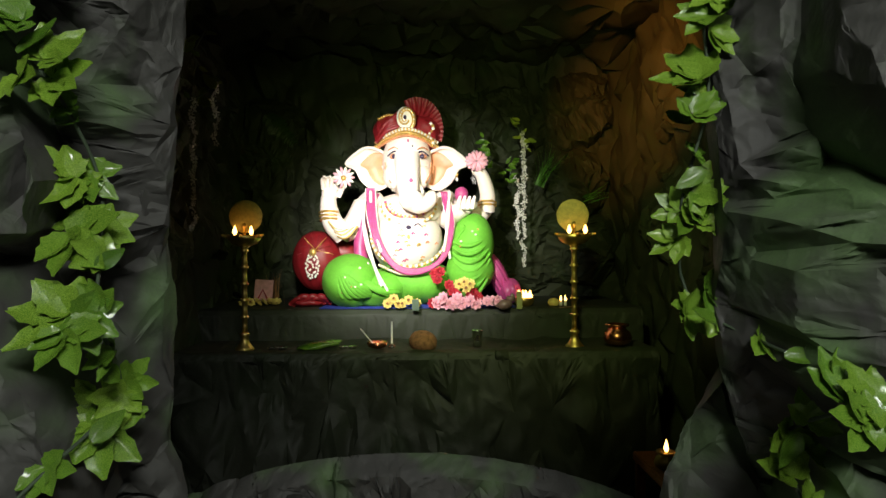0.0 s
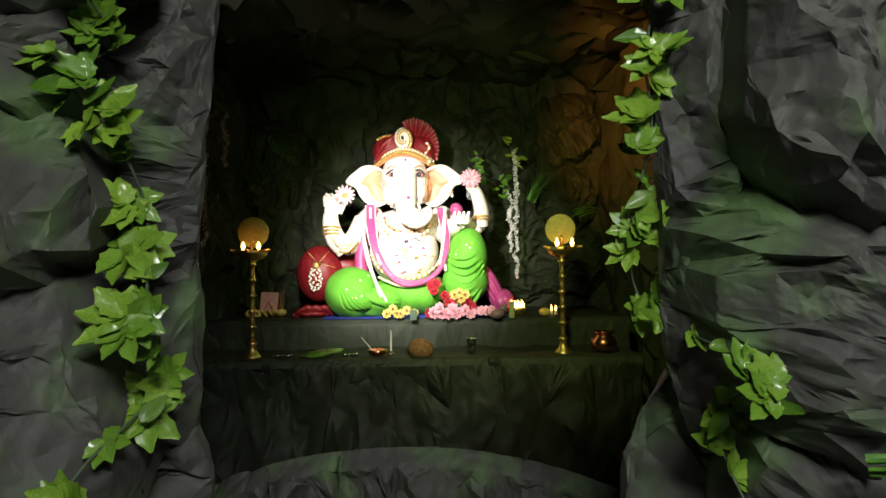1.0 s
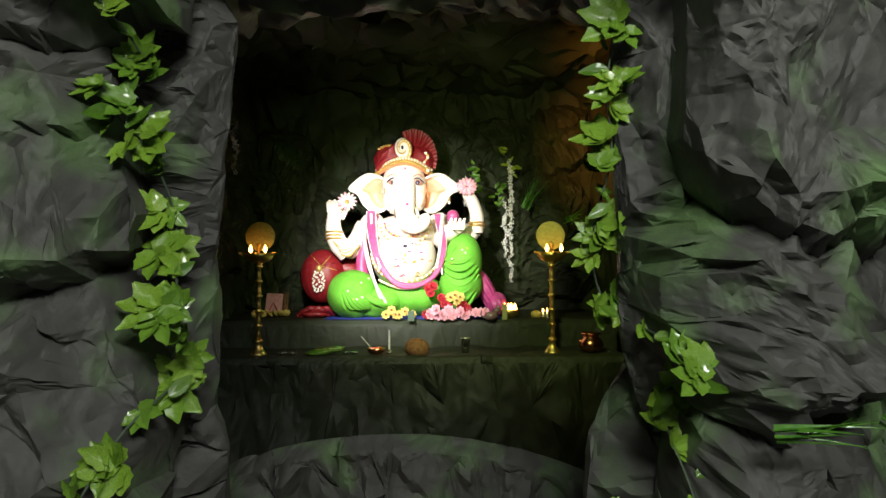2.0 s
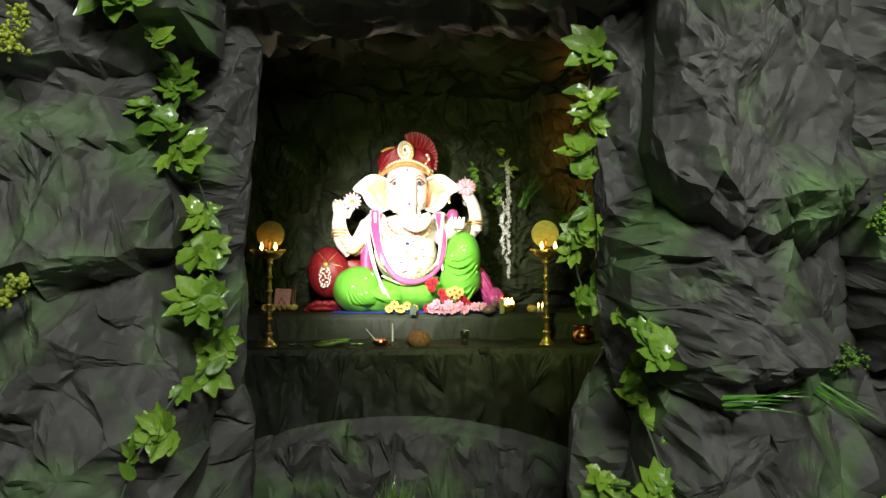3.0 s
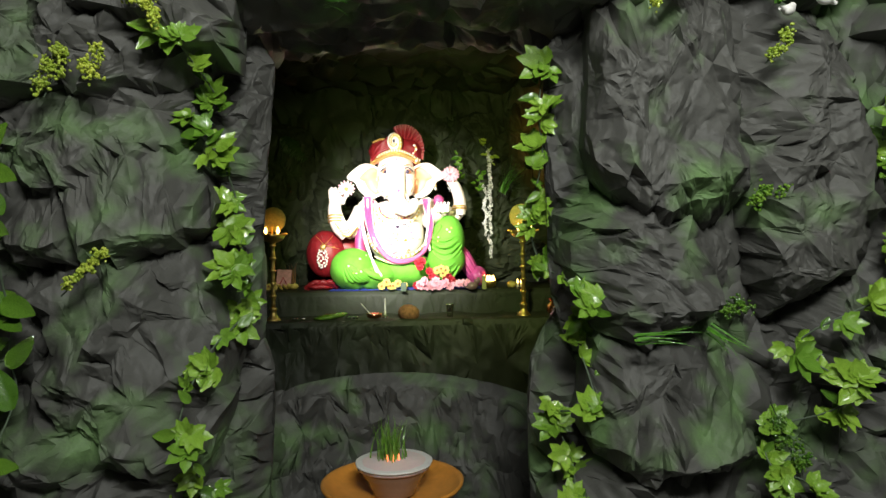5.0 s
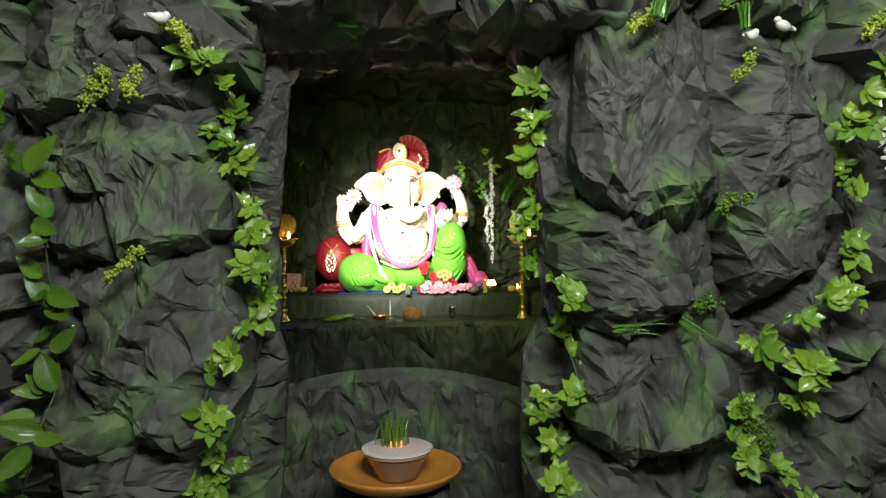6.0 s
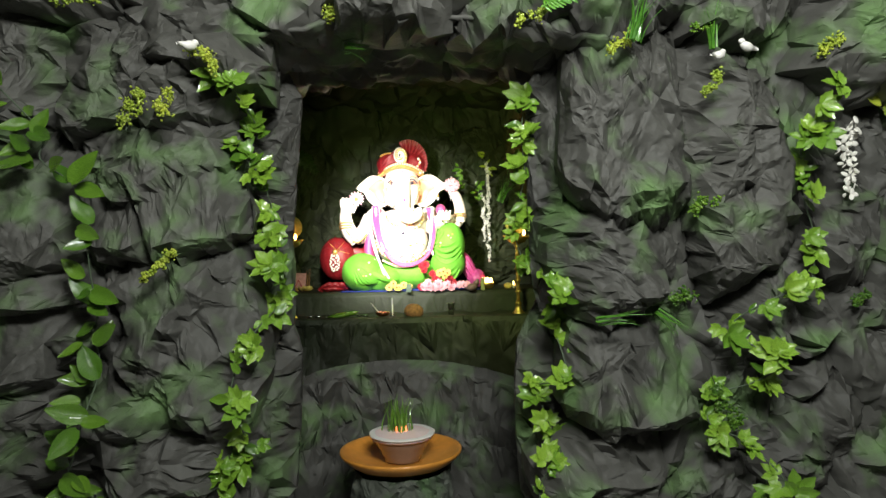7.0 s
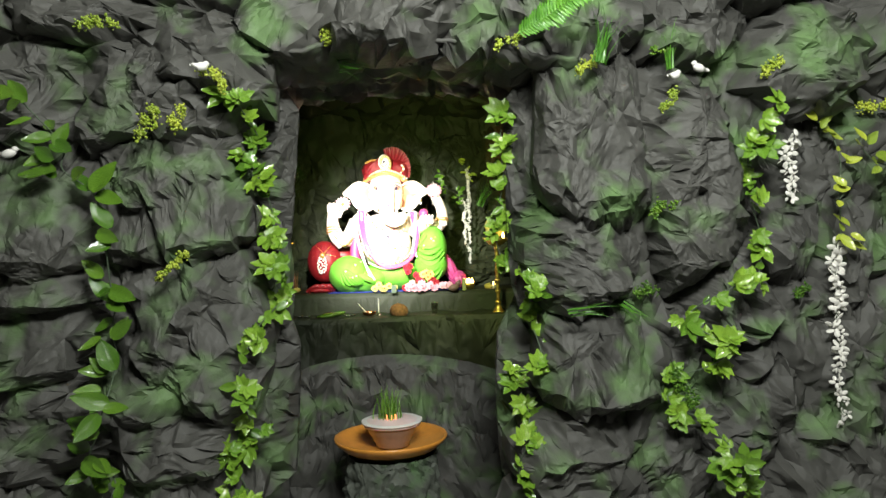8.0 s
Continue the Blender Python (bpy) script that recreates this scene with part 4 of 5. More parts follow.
        tube(bm, [at(q.x if sx < 0 else 1436 - q.x, q.y, -0.056) for q in rim], 0.0075, 8, S)
    for k in range(3):
        ball(bm, at(801, 336 + 7 * k, -0.05), (0.007, 0.007, 0.010), P if k != 1 else O, seg=10, rings=8)
    # turban: wrapped red bands, gold edge, jewel and pleated fan
    ball(bm, at(717, 280, -0.01), (0.142, 0.125, 0.075), R, (0, 0, 0), 60, 18, 0.014, 15)
    ball(bm, at(693, 272, -0.03), (0.084, 0.10, 0.078), R, (0, 12, 0), 60, 24, 0.022, 10, 5)
    ball(bm, at(742, 274, -0.02), (0.088, 0.10, 0.085), R, (0, -14, 0), 60, 24, 0.022, 10, 5)
    for k in range(6):
        tube(bm, smooth_path([at(668 + 2 * k, 288 - 5 * k, -0.085 - 0.006 * k), at(682 + 3 * k, 272 - 5 * k, -0.125), at(706, 262 - 4.5 * k, -0.13 + 0.006 * k)], 4), 0.011, 8, R)
    for k in range(9):
        ball(bm, at(672 + 4.5 * k, 250 - 9 * math.sin(0.32 * k) + 0.6 * k, -0.09), (0.009, 0.009, 0.007), O, (0, 20 * (k % 3), 0), 8, 6)
    for k in range(40):
        t = k / 39
        rise = math.sin(3.1416 * t)
        ball(bm, at(667 + 101 * t, 295 - 22 * rise, -0.055 - 0.125 * rise), (0.009, 0.010, 0.009), O, seg=10, rings=6)
        ball(bm, at(667 + 101 * t, 289 - 22 * rise, -0.055 - 0.125 * rise), (0.008, 0.010, 0.008), P if k % 2 else O, seg=8, rings=6)
        ball(bm, at(668 + 99 * t, 300 - 22 * rise, -0.050 - 0.122 * rise), (0.006, 0.008, 0.005), E, seg=8, rings=6)
    for k in range(18):
        a = radians(-24 + 132 * k / 17)
        tip = at(735 + 41 * math.sin(a), 268 - 52 * math.cos(a), -0.03 + 0.014 * (k % 2))
        tube(bm, [at(734, 270, -0.07), at(735 + 26 * math.sin(a), 268 - 32 * math.cos(a), -0.065 + 0.014 * (k % 2)), tip], [0.006, 0.011, 0.013], 8, R)
        ball(bm, tip, (0.012, 0.010, 0.007), O if k % 3 else R, (0, -math.degrees(a), 0), 8, 6)
    spiral = [at(716 + (4 + 14 * k / 40) * math.cos(k * 0.2 + 0.6), 249 + (5 + 19 * k / 40) * math.sin(k * 0.2 + 0.6), -0.155) for k in range(41)]
    tube(bm, spiral, 0.0095, 8, O)
    for k in range(1, 41, 2):
        ball(bm, tuple(spiral[k][i] - (0, 0.009, 0)[i] for i in range(3)), (0.004, 0.004, 0.004), P, seg=7, rings=5)
    ball(bm, at(715, 248, -0.145), (0.038, 0.012, 0.050), P)
    ball(bm, at(715, 247, -0.160), (0.007, 0.006, 0.010), D)
    for k in range(10):
        ball(bm, at(758 + 4 * math.sin(k), 258 + 4 * k, -0.10), (0.009, 0.009, 0.009), O if k % 2 else P, seg=8, rings=6)
    mesh = bpy.data.meshes.new("statue")
    for f in bm.faces:
        f.smooth = True
    bm.to_mesh(mesh)
    bm.free()
    for m in (SKIN, EAR, CLOTH_GREEN, CLOTH_RED, CLOTH_PINK, GOLD, PEARL, INK, BLUE, FLOWER_PINK):
        mesh.materials.append(m)
    ob = link("statue", mesh, None)
    ob.location = STATUE
    return tagged(ob, "painted seated elephant-headed statue with red turban and green cloth", "statue")


statue()

# ---------------------------------------------------------------- brass lamps on the lower shelf
def standing_lamp(x, y, label):
    t = thing("brass_lamp", (x, y, SHELF + 0.002), label, "oil lamp", "standing brass lamps")
    prof = [(0.034, 0), (0.036, 0.006), (0.030, 0.012), (0.018, 0.03), (0.013, 0.05), (0.019, 0.056), (0.019, 0.064), (0.012, 0.07)]
    part("foot", lathe(prof, 24), BRASS, t)
    stem = []
    for k in range(5):
        z = 0.07 + 0.064 * k
        stem += [(0.0115, z), (0.0095, z + 0.025), (0.0105, z + 0.05), (0.0165, z + 0.054), (0.0165, z + 0.060), (0.0105, z + 0.063)]
    part("stem", lathe(stem + [(0.014, 0.392), (0.02, 0.400)], 20), BRASS, t)
    pan = part("oil_pan", lathe([(0.02, 0.398), (0.045, 0.408), (0.060, 0.424), (0.066, 0.440), (0.063, 0.441), (0.05, 0.425), (0.01, 0.42)], 30), BRASS, t)
    for k in range(5):
        a = -1.5708 + (k - 2) * 1.2566
        bm = tube(bmesh.new(), [(0.058 * math.cos(a), 0.058 * math.sin(a), 0.436), (0.085 * math.cos(a), 0.085 * math.sin(a), 0.442)], [0.010, 0.004], 8)
        part("spout", bm, BRASS, pan)
    part("finial", lathe([(0.006, 0.42), (0.006, 0.47), (0.010, 0.475), (0.004, 0.49)], 14), BRASS, t)
    bm = lathe([(0.060, -0.004), (0.064, -0.002), (0.064, 0.002), (0.060, 0.004)], 44, wave=0.012)
    bm.transform(pose(0, 0.02, 0.515, 90, 0, 0))
    part("disc", bm, DISC, t, "round woven disc behind the flames")
    for dx in (-0.026, 0.036):
        bm = lathe([(0.003, 0), (0.008, 0.008), (0.009, 0.014), (0.0055, 0.025), (0.001, 0.036)], 12, (dx, -0.035, 0.442))
        part("flame", bm, FLAME, t, "small yellow flame")
    return t


standing_lamp(-0.711, 2.5, "tall brass oil lamp with lit wicks on the shelf")
standing_lamp(0.566, 2.5, "tall brass oil lamp with lit wicks on the shelf")

# ---------------------------------------------------------------- offerings


def petals(n, length, width, lift, rows=1):
    bm = bmesh.new()
    for r in range(rows):
        for k in range(n):
            a = 360 * (k + 0.5 * r) / n
            s = 1 - 0.28 * r
            ball(bm, (length * 0.55 * s * math.cos(radians(a)), length * 0.55 * s * math.sin(radians(a)), lift * (1 + r)), (length * 0.5 * s, width * s, 0.003), 0, (0, -22 - 20 * r, a), 8, 5)
    return bm


FLOWER_MESH = {}


def flower(x, y, z, size, material, label, turn=(0, 0, 0), centre=None):
    key = material.name
    t = thing("flower", (x, y, z), label, "flower", "offered flowers")
    t.rotation_euler = Euler([radians(a) for a in turn])
    t.scale = (size, size, size)
    if key not in FLOWER_MESH:
        bloom = part("petals", petals(8, 0.5, 0.16, 0.06, rows=3), material, t)
        heart = part("heart", ball(bmesh.new(), (0, 0, 0.2), (0.12, 0.12, 0.1), 0, seg=10, rings=6), centre or material, t)
        FLOWER_MESH[key] = (bloom.data, heart.data)
    else:
        link("petals", FLOWER_MESH[key][0], None, t)
        link("heart", FLOWER_MESH[key][1], None, t)
    return t


rnd = random.Random(11)
SX, SY = STATUE[0], STATUE[1]
FRONT = SY - 0.235
for px, py in ((690, 548), (700, 540), (712, 549), (722, 543), (706, 552), (735, 551)):
    flower(SX + (px - 720) * K, FRONT - 0.02 * rnd.random(), LEDGE + max(0.028, (558 - py) * K), 0.046, FLOWER_YELLOW, "fresh yellow flower at the statue's feet", (70, 0, rnd.uniform(-40, 40)), COCONUT)
for px, py in ((765, 548), (775, 540), (786, 549), (796, 541), (806, 550), (816, 544), (826, 550), (780, 554), (800, 553)):
    flower(SX + (px - 720) * K, FRONT - 0.03 * rnd.random(), LEDGE + max(0.026, (558 - py) * K), 0.06, FLOWER_PINK, "pink flower in the heap of offerings", (70, 0, rnd.uniform(-40, 40)))
for px, py in ((762, 503), (770, 500), (766, 511), (784, 520), (790, 530), (797, 536), (815, 536), (822, 532), (828, 538), (758, 548)):
    flower(SX + (px - 720) * K, FRONT + 0.0, LEDGE + (558 - py) * K, 0.05, FLOWER_RED, "dark red flower laid on the statue", (75, 0, rnd.uniform(-40, 40)))
for px, py in ((800, 519), (808, 516), (817, 519), (812, 525)):
    flower(SX + (px - 720) * K, FRONT, LEDGE + (558 - py) * K, 0.05, FLOWER_YELLOW, "yellow flower laid on the statue", (75, 0, rnd.uniform(-40, 40)), COCONUT)
for px in (842, 850, 858):
    flower(SX + (px - 720) * K, FRONT - 0.02, LEDGE + 0.03 + 0.01 * rnd.random(), 0.05, FLOWER_PINK, "pink flower in the heap of offerings", (70, 0, rnd.uniform(-40, 40)))

figurine = bmesh.new()
ball(figurine, (0, 0, 0.035), (0.045, 0.035, 0.035), 0, (0, -20, 0))
ball(figurine, (0.035, 0, 0.075), (0.026, 0.022, 0.024))
ball(figurine, (0.045, 0.016, 0.098), (0.012, 0.005, 0.014))
ball(figurine, (0.045, -0.016, 0.098), (0.012, 0.005, 0.014))
tube(figurine, smooth_path([(-0.04, 0, 0.02), (-0.065, 0, 0.04), (-0.06, 0, 0.075)]), 0.005, 8)
figurine = part("mouse_figurine", figurine, plain("clay_paint", (0.16, 0.10, 0.08), 0.35, vary=0.35, size=60), None)
figurine.scale = (0.75, 0.75, 0.62)
figurine.location = (SX + 148 * K, FRONT - 0.03, LEDGE + 0.002)
tagged(figurine, "small brown painted clay figurine beside the statue", "figurine")
card = thing("card", (SX + 172 * K, FRONT - 0.0, LEDGE + 0.002), "small upright green packet beside the statue", "packet")
part("box", box(bmesh.new(), -0.012, 0.012, -0.006, 0.006, 0, 0.075, 0.001), plain("olive_card", (0.22, 0.24, 0.06), 0.5), card, smooth=False)
card = thing("card", (SX + 13 * K, FRONT - 0.04, LEDGE + 0.002), "small upright dark green box before the statue", "box")
part("box", box(bmesh.new(), -0.015, 0.015, -0.01, 0.01, 0, 0.046, 0.001), plain("dark_card", (0.06, 0.10, 0.06), 0.5), card, smooth=False)

# pink card with yellow flowers
photo = thing("picture_card", (-0.765, 2.98, LEDGE + 0.03), "small pink picture card leaning on yellow flowers", "card")
bm = box(bmesh.new(), -0.042, 0.042, -0.004, 0.004, 0, 0.095, 0.0015)
bm.transform(pose(0, 0, 0, -8, 3, 0))
part("board", bm, PINK_CARD, photo, smooth=False)
bm = tube(bmesh.new(), [(-0.02, -0.006, 0.01), (0.0, -0.002, 0.05), (0.02, -0.006, 0.01)], 0.003, 6)
part("print", bm, FLOWER_RED, photo, "dark red printed shape")
for k in range(6):
    flower(-0.84 + 0.03 * k, 2.94 - 0.01 * (k % 2), LEDGE + 0.024, 0.05, FLOWER_YELLOW, "yellow flower under the picture card", (50, 0, 40 * k), COCONUT)
tuft((-0.72, 3.03, LEDGE + 0.002), 30, 0.012, 0.16, 0.05, 9, label="dry brown tuft behind the picture card", material=COCONUT)

# small lit lamp, sweets and candles on the ledge
diya = thing("clay_lamp", (0.425, 2.86, LEDGE + 0.004), "small brass bowl lamp burning on the ledge", "oil lamp")
part("bowl", lathe([(0.022, 0), (0.036, 0.01), (0.044, 0.026), (0.046, 0.04), (0.042, 0.041), (0.036, 0.028), (0.01, 0.024)], 26), BRASS, diya)
for k in range(4):
    part("flame", lathe([(0.005, 0), (0.012, 0.009), (0.010, 0.024), (0.001, 0.044)], 10, (-0.024 + 0.016 * k, -0.012 * (k % 2), 0.03)), FLAME, diya, "small orange flame")
sweet = thing("sweet", (0.556, 2.86, LEDGE + 0.004), "round yellow sweet on the ledge", "sweet")
part("ball", ball(bmesh.new(), (0, 0, 0.017), (0.026, 0.026, 0.02)), FLOWER_YELLOW, sweet)
for x in (0.592, 0.612):
    c = thing("candle", (x, 2.87, LEDGE + 0.004), "tiny lit candle on the ledge", "candle", "tiny candles")
    part("wax", lathe([(0.007, 0), (0.007, 0.022), (0.002, 0.023)], 12), WHITE, c)
    part("flame", lathe([(0.002, 0.022), (0.0055, 0.03), (0.001, 0.048)], 10), FLAME, c)

# lower shelf: leaf, tins, dish with incense, stand, coconut, tumbler, pots
Z0 = SHELF + 0.008
leafy = thing("banana_leaf", (-0.42, 2.48, Z0), "folded green leaf lying on the altar shelf", "leaf")
bm = bmesh.new()
ball(bm, (0, 0, 0.014), (0.085, 0.05, 0.015), 0, (0, -7, 10), 24, 10, 0.06, 5)
part("blade", bm, LEAF_OVAL, leafy)
for k, x in enumerate((-0.33, -0.295, -0.60, -0.56)):
    tin = thing("foil_tin", (x, 2.47, Z0), "small shiny silver foil tin", "tin", "foil tins")
    part("cup", lathe([(0.014, 0), (0.018, 0.010), (0.017, 0.011), (0.008, 0.006)], 16), STEEL, tin)
dish = thing("copper_dish", (-0.20, 2.48, Z0), "shallow copper dish holding an incense stick", "dish")
part("dish", lathe([(0.02, 0), (0.036, 0.008), (0.042, 0.024), (0.039, 0.025), (0.03, 0.012), (0.01, 0.008)], 26), COPPER, dish)
part("incense_stick", tube(bmesh.new(), [(-0.01, 0, 0.01), (-0.065, 0.0, 0.075)], 0.0022, 6), BLOSSOM, dish, "thin pale incense stick")
stand = thing("incense_stand", (-0.145, 2.49, Z0), "thin silver stick upright in a small holder", "incense stand")
part("holder", lathe([(0.014, 0), (0.014, 0.006), (0.005, 0.012), (0.004, 0.016)], 16), STEEL, stand)
part("stick", tube(bmesh.new(), [(0, 0, 0.012), (0, 0, 0.10)], 0.004, 8), WHITE, stand)
nut = part("coconut", ball(bmesh.new(), (0, 0, 0.03), (0.054, 0.05, 0.042), 0, (0, 8, 0), 24, 14, 0.03, 13), COCONUT, None)
nut.location = (-0.025, 2.48, Z0 - 0.006)
tagged(nut, "brown hairy coconut lying on the altar shelf", "coconut")
cup = thing("tumbler", (0.185, 2.49, Z0), "small shiny steel tumbler", "tumbler")
part("wall", lathe([(0.016, 0), (0.018, 0.03), (0.020, 0.062), (0.022, 0.064), (0.0185, 0.060), (0.015, 0.01)], 20), STEEL, cup)


def pot(x, y, z, s, material, label, lit=True):
    t = thing("metal_pot", (x, y, z), label, "pot", "round metal pots")
    part("body", lathe([(a * s, b * s) for a, b in ((0.03, 0), (0.052, 0.012), (0.06, 0.034), (0.052, 0.058), (0.036, 0.07), (0.036, 0.078))], 32), material, t)
    part("rim", lathe([(a * s, b * s) for a, b in ((0.036, 0.076), (0.048, 0.084), (0.049, 0.09), (0.042, 0.091), (0.03, 0.08))], 32), material, t)
    return t


pot(0.735, 2.5, Z0, 0.92, COPPER, "polished round copper pot on the altar shelf")
stool = thing("wooden_stool", (0.80, 2.05, 0), "low reddish wooden stool in the cave", "stool")
part("seat", box(bmesh.new(), -0.11, 0.11, -0.14, 0.14, 0.66, 0.69, 0.004), WOOD, stool, smooth=False)
for sx in (-0.09, 0.09):
    for sy in (-0.12, 0.12):
        part("leg", box(bmesh.new(), sx - 0.014, sx + 0.014, sy - 0.014, sy + 0.014, 0, 0.66, 0.002), WOOD, stool, smooth=False)
small = pot(0.735, 2.0, 0.692, 0.62, BRASS, "small brass lamp burning on the wooden stool")
part("flame", lathe([(0.003, 0.054), (0.008, 0.062), (0.006, 0.074), (0.001, 0.092)], 10), FLAME, small, "small yellow flame")

# ---------------------------------------------------------------- leaves and vines


def blade_points(bm, length, width, fold, curl, m, steps=6, teeth=0.0):
    """One pointed leaf blade along +z of m, folded along its rib."""
    rows = []
    for k in range(steps + 1):
        t = k / steps
        w = width * (math.sin(3.1416 * min(1, t * 0.93 + 0.04) ** 0.8) ** 0.85) * (1 + teeth * (k % 2))
        y = -curl * length * t * t
        mid = Vector((0, y, length * t))
        rows.append([bm.verts.new(m @ (mid + Vector((s * w, -fold * w * abs(s) + 0.02 * length * math.sin(7 * t + 3 * s), -0.15 * w * abs(s))))) for s in (-1, -0.5, 0, 0.5, 1)])
    for a, b in zip(rows, rows[1:]):
        for k in range(4):
            bm.faces.new((a[k], a[k + 1], b[k + 1], b[k]))


def leaf_mesh(kind, seed):
    r = random.Random(seed)
    bm = bmesh.new()
    if kind == "oval":
        blade_points(bm, 1.0, 0.27, 0.35, 0.22 * r.uniform(0.4, 1.4), Matrix(), 7)
    else:
        for k, (a, s) in enumerate(((0, 1.0), (40, 0.9), (-42, 0.88), (84, 0.66), (-86, 0.68))):
            m = pose(0, 0.015 * k, 0, r.uniform(-18, 12), a + r.uniform(-8, 8), 0)
            blade_points(bm, s * r.uniform(0.88, 1.1), 0.25, 0.4, 0.3 * r.uniform(0.2, 1.6), m, 7, 0.22)
    mesh = bpy.data.meshes.new("leaf")
    for f in bm.faces:
        f.smooth = True
    bm.to_mesh(mesh)
    bm.free()
    return mesh


LOBED = [leaf_mesh("lobed", k) for k in range(4)]
OVAL = [leaf_mesh("oval", k) for k in range(4)]
for mesh in LOBED:
    mesh.materials.append(LEAF)
for mesh in OVAL:
    mesh.materials.append(LEAF_OVAL)
OVAL_YELLOW = [m.copy() for m in OVAL[:2]]
for mesh in OVAL_YELLOW:
    mesh.materials.clear()
    mesh.materials.append(LEAF_YELLOW)


def leaf(parent, at, size, turn, tilt, yaw, meshes, r):
    ob = link("leaf", r.choice(meshes), None, parent)
    ob.matrix_basis = pose(*at, 0, 0, yaw) @ pose(0, 0, 0, tilt, 0, 0) @ pose(0, 0, 0, 0, turn, 0) @ Matrix.Scale(size, 4)
    return ob


def vine(points, label, seed, lobed=True, size=0.07, per=2, small=0.6, name="ivy_vine", meshes=None, spread=0.03, fill=0.25):
    """Artificial creeper: a thin stem through points, with leaves at each of them and between."""
    r = random.Random(seed)
    points = [settle(p, 0.02) for p in points]
    t = thing(name, points[-1], label, "vine", "artificial vines")
    base = Vector(points[-1])
    path = smooth_path([Vector(p) - base for p in points], 5)
    part("stem", tube(bmesh.new(), path, 0.0022, 6), STEM, t)
    for k, p in enumerate(points):
        p = Vector(p) - base
        side = 1 if k % 2 else -1
        group = meshes or (LOBED if lobed else OVAL)
        for j in range(per):
            turn = side * (1 - 2 * (j % 2)) * r.uniform(25, 150) + (180 if r.random() < 0.15 else 0)
            s = size * r.uniform(0.8, 1.2) * (1 if j == 0 else small)
            off = Vector((r.uniform(-spread, spread), r.uniform(-0.03, 0.0), r.uniform(-spread, spread)))
            leaf(t, p + off, s, turn, -r.uniform(5, 45), r.uniform(-30, 30), group, r)
    for k, p in enumerate(path[1:-1]):
        if r.random() < fill:
            leaf(t, p + Vector((r.uniform(-0.015, 0.015), r.uniform(-0.02, 0.005), 0)), size * r.uniform(0.5, 0.85), r.choice((-1, 1)) * r.uniform(30, 150), -r.uniform(0, 45), r.uniform(-40, 40), meshes or (LOBED if lobed and k % 2 else OVAL), r)
    return t


def dots(points, y):
    return [(x, y, z) for x, z in points]


vine(dots([(-1.03, 1.78), (-0.96, 1.67), (-0.93, 1.59), (-0.85, 1.52), (-0.82, 1.40), (-0.82, 1.27), (-0.81, 1.21), (-0.83, 1.13), (-0.82, 1.04), (-0.81, 0.93), (-0.85, 0.84), (-0.88, 0.76), (-0.82, 0.70), (-0.84, 0.60)], 0.53),
     "hanging artificial vine with oval green leaves", 61, False, 0.090, 3, 0.85)
LEFT_VINE = [(-0.46, 0.72, 1.79), (-0.43, 0.72, 1.70), (-0.47, 0.70, 1.63), (-0.42, 0.70, 1.56), (-0.40, 0.74, 1.47), (-0.39, 0.74, 1.39), (-0.36, 0.76, 1.31), (-0.38, 0.74, 1.20), (-0.43, 0.70, 1.11), (-0.47, 0.64, 0.96), (-0.45, 0.74, 0.78), (-0.52, 0.72, 0.74), (-0.47, 0.72, 0.63), (-0.48, 0.72, 0.5)]
vine([(x, y - 0.03, z) for x, y, z in LEFT_VINE], "ivy vine with lobed leaves hanging beside the cave opening", 62, True, 0.062, 3, 0.7, fill=0.7)
vine([(0.36, 0.84, 1.78), (0.35, 0.85, 1.68), (0.36, 0.86, 1.57), (0.33, 0.88, 1.42), (0.36, 0.90, 1.30), (0.43, 0.80, 1.23), (0.42, 0.80, 1.14), (0.44, 0.78, 0.98), (0.38, 0.80, 0.92), (0.41, 0.80, 0.81), (0.39, 0.80, 0.73), (0.36, 0.80, 0.64), (0.40, 0.8, 0.5)],
     "ivy vine with lobed leaves hanging beside the cave opening", 63, True, 0.062, 3, 0.7, fill=0.6)
vine(dots([(1.13, 1.72), (1.09, 1.63), (1.12, 1.56), (1.11, 1.47), (1.15, 1.35), (1.10, 1.22), (1.00, 1.20), (0.89, 1.11), (0.99, 1.02), (0.96, 0.96), (0.85, 0.91), (0.83, 0.84), (0.91, 0.80), (1.00, 0.70), (0.97, 0.64), (1.07, 0.58)], 0.58),
     "winding ivy vine with lobed leaves on the rocks", 64, True, 0.064, 2, 0.7, fill=0.4)
vine(dots([(1.34, 1.72), (1.40, 1.69), (1.41, 1.60), (1.38, 1.51), (1.40, 1.38), (1.40, 1.33)], 0.62), "thin vine with yellow-green leaves", 65, False, 0.055, 2, 0.8, meshes=OVAL_YELLOW)
vine(dots([(1.46, 1.62), (1.50, 1.58), (1.55, 1.55), (1.54, 1.50)], 0.60), "short vine with yellow-green leaves", 66, False, 0.06, 3, 0.8, meshes=OVAL_YELLOW)

# inside the cave
vine([(0.45, 3.22, 2.00), (0.47, 3.22, 1.96), (0.49, 3.21, 1.91)], "thin leaf spray pinned to the cave wall", 67, False, 0.045, 3, 0.8, meshes=OVAL_YELLOW)
vine([(0.26, 3.22, 1.92), (0.28, 3.22, 1.86), (0.27, 3.22, 1.80)], "short green leaf spray on the cave wall", 68, False, 0.048, 4, 0.8)
vine([(0.42, 3.22, 1.80), (0.41, 3.22, 1.74)], "short green leaf spray on the cave wall", 69, False, 0.048, 5, 0.8)
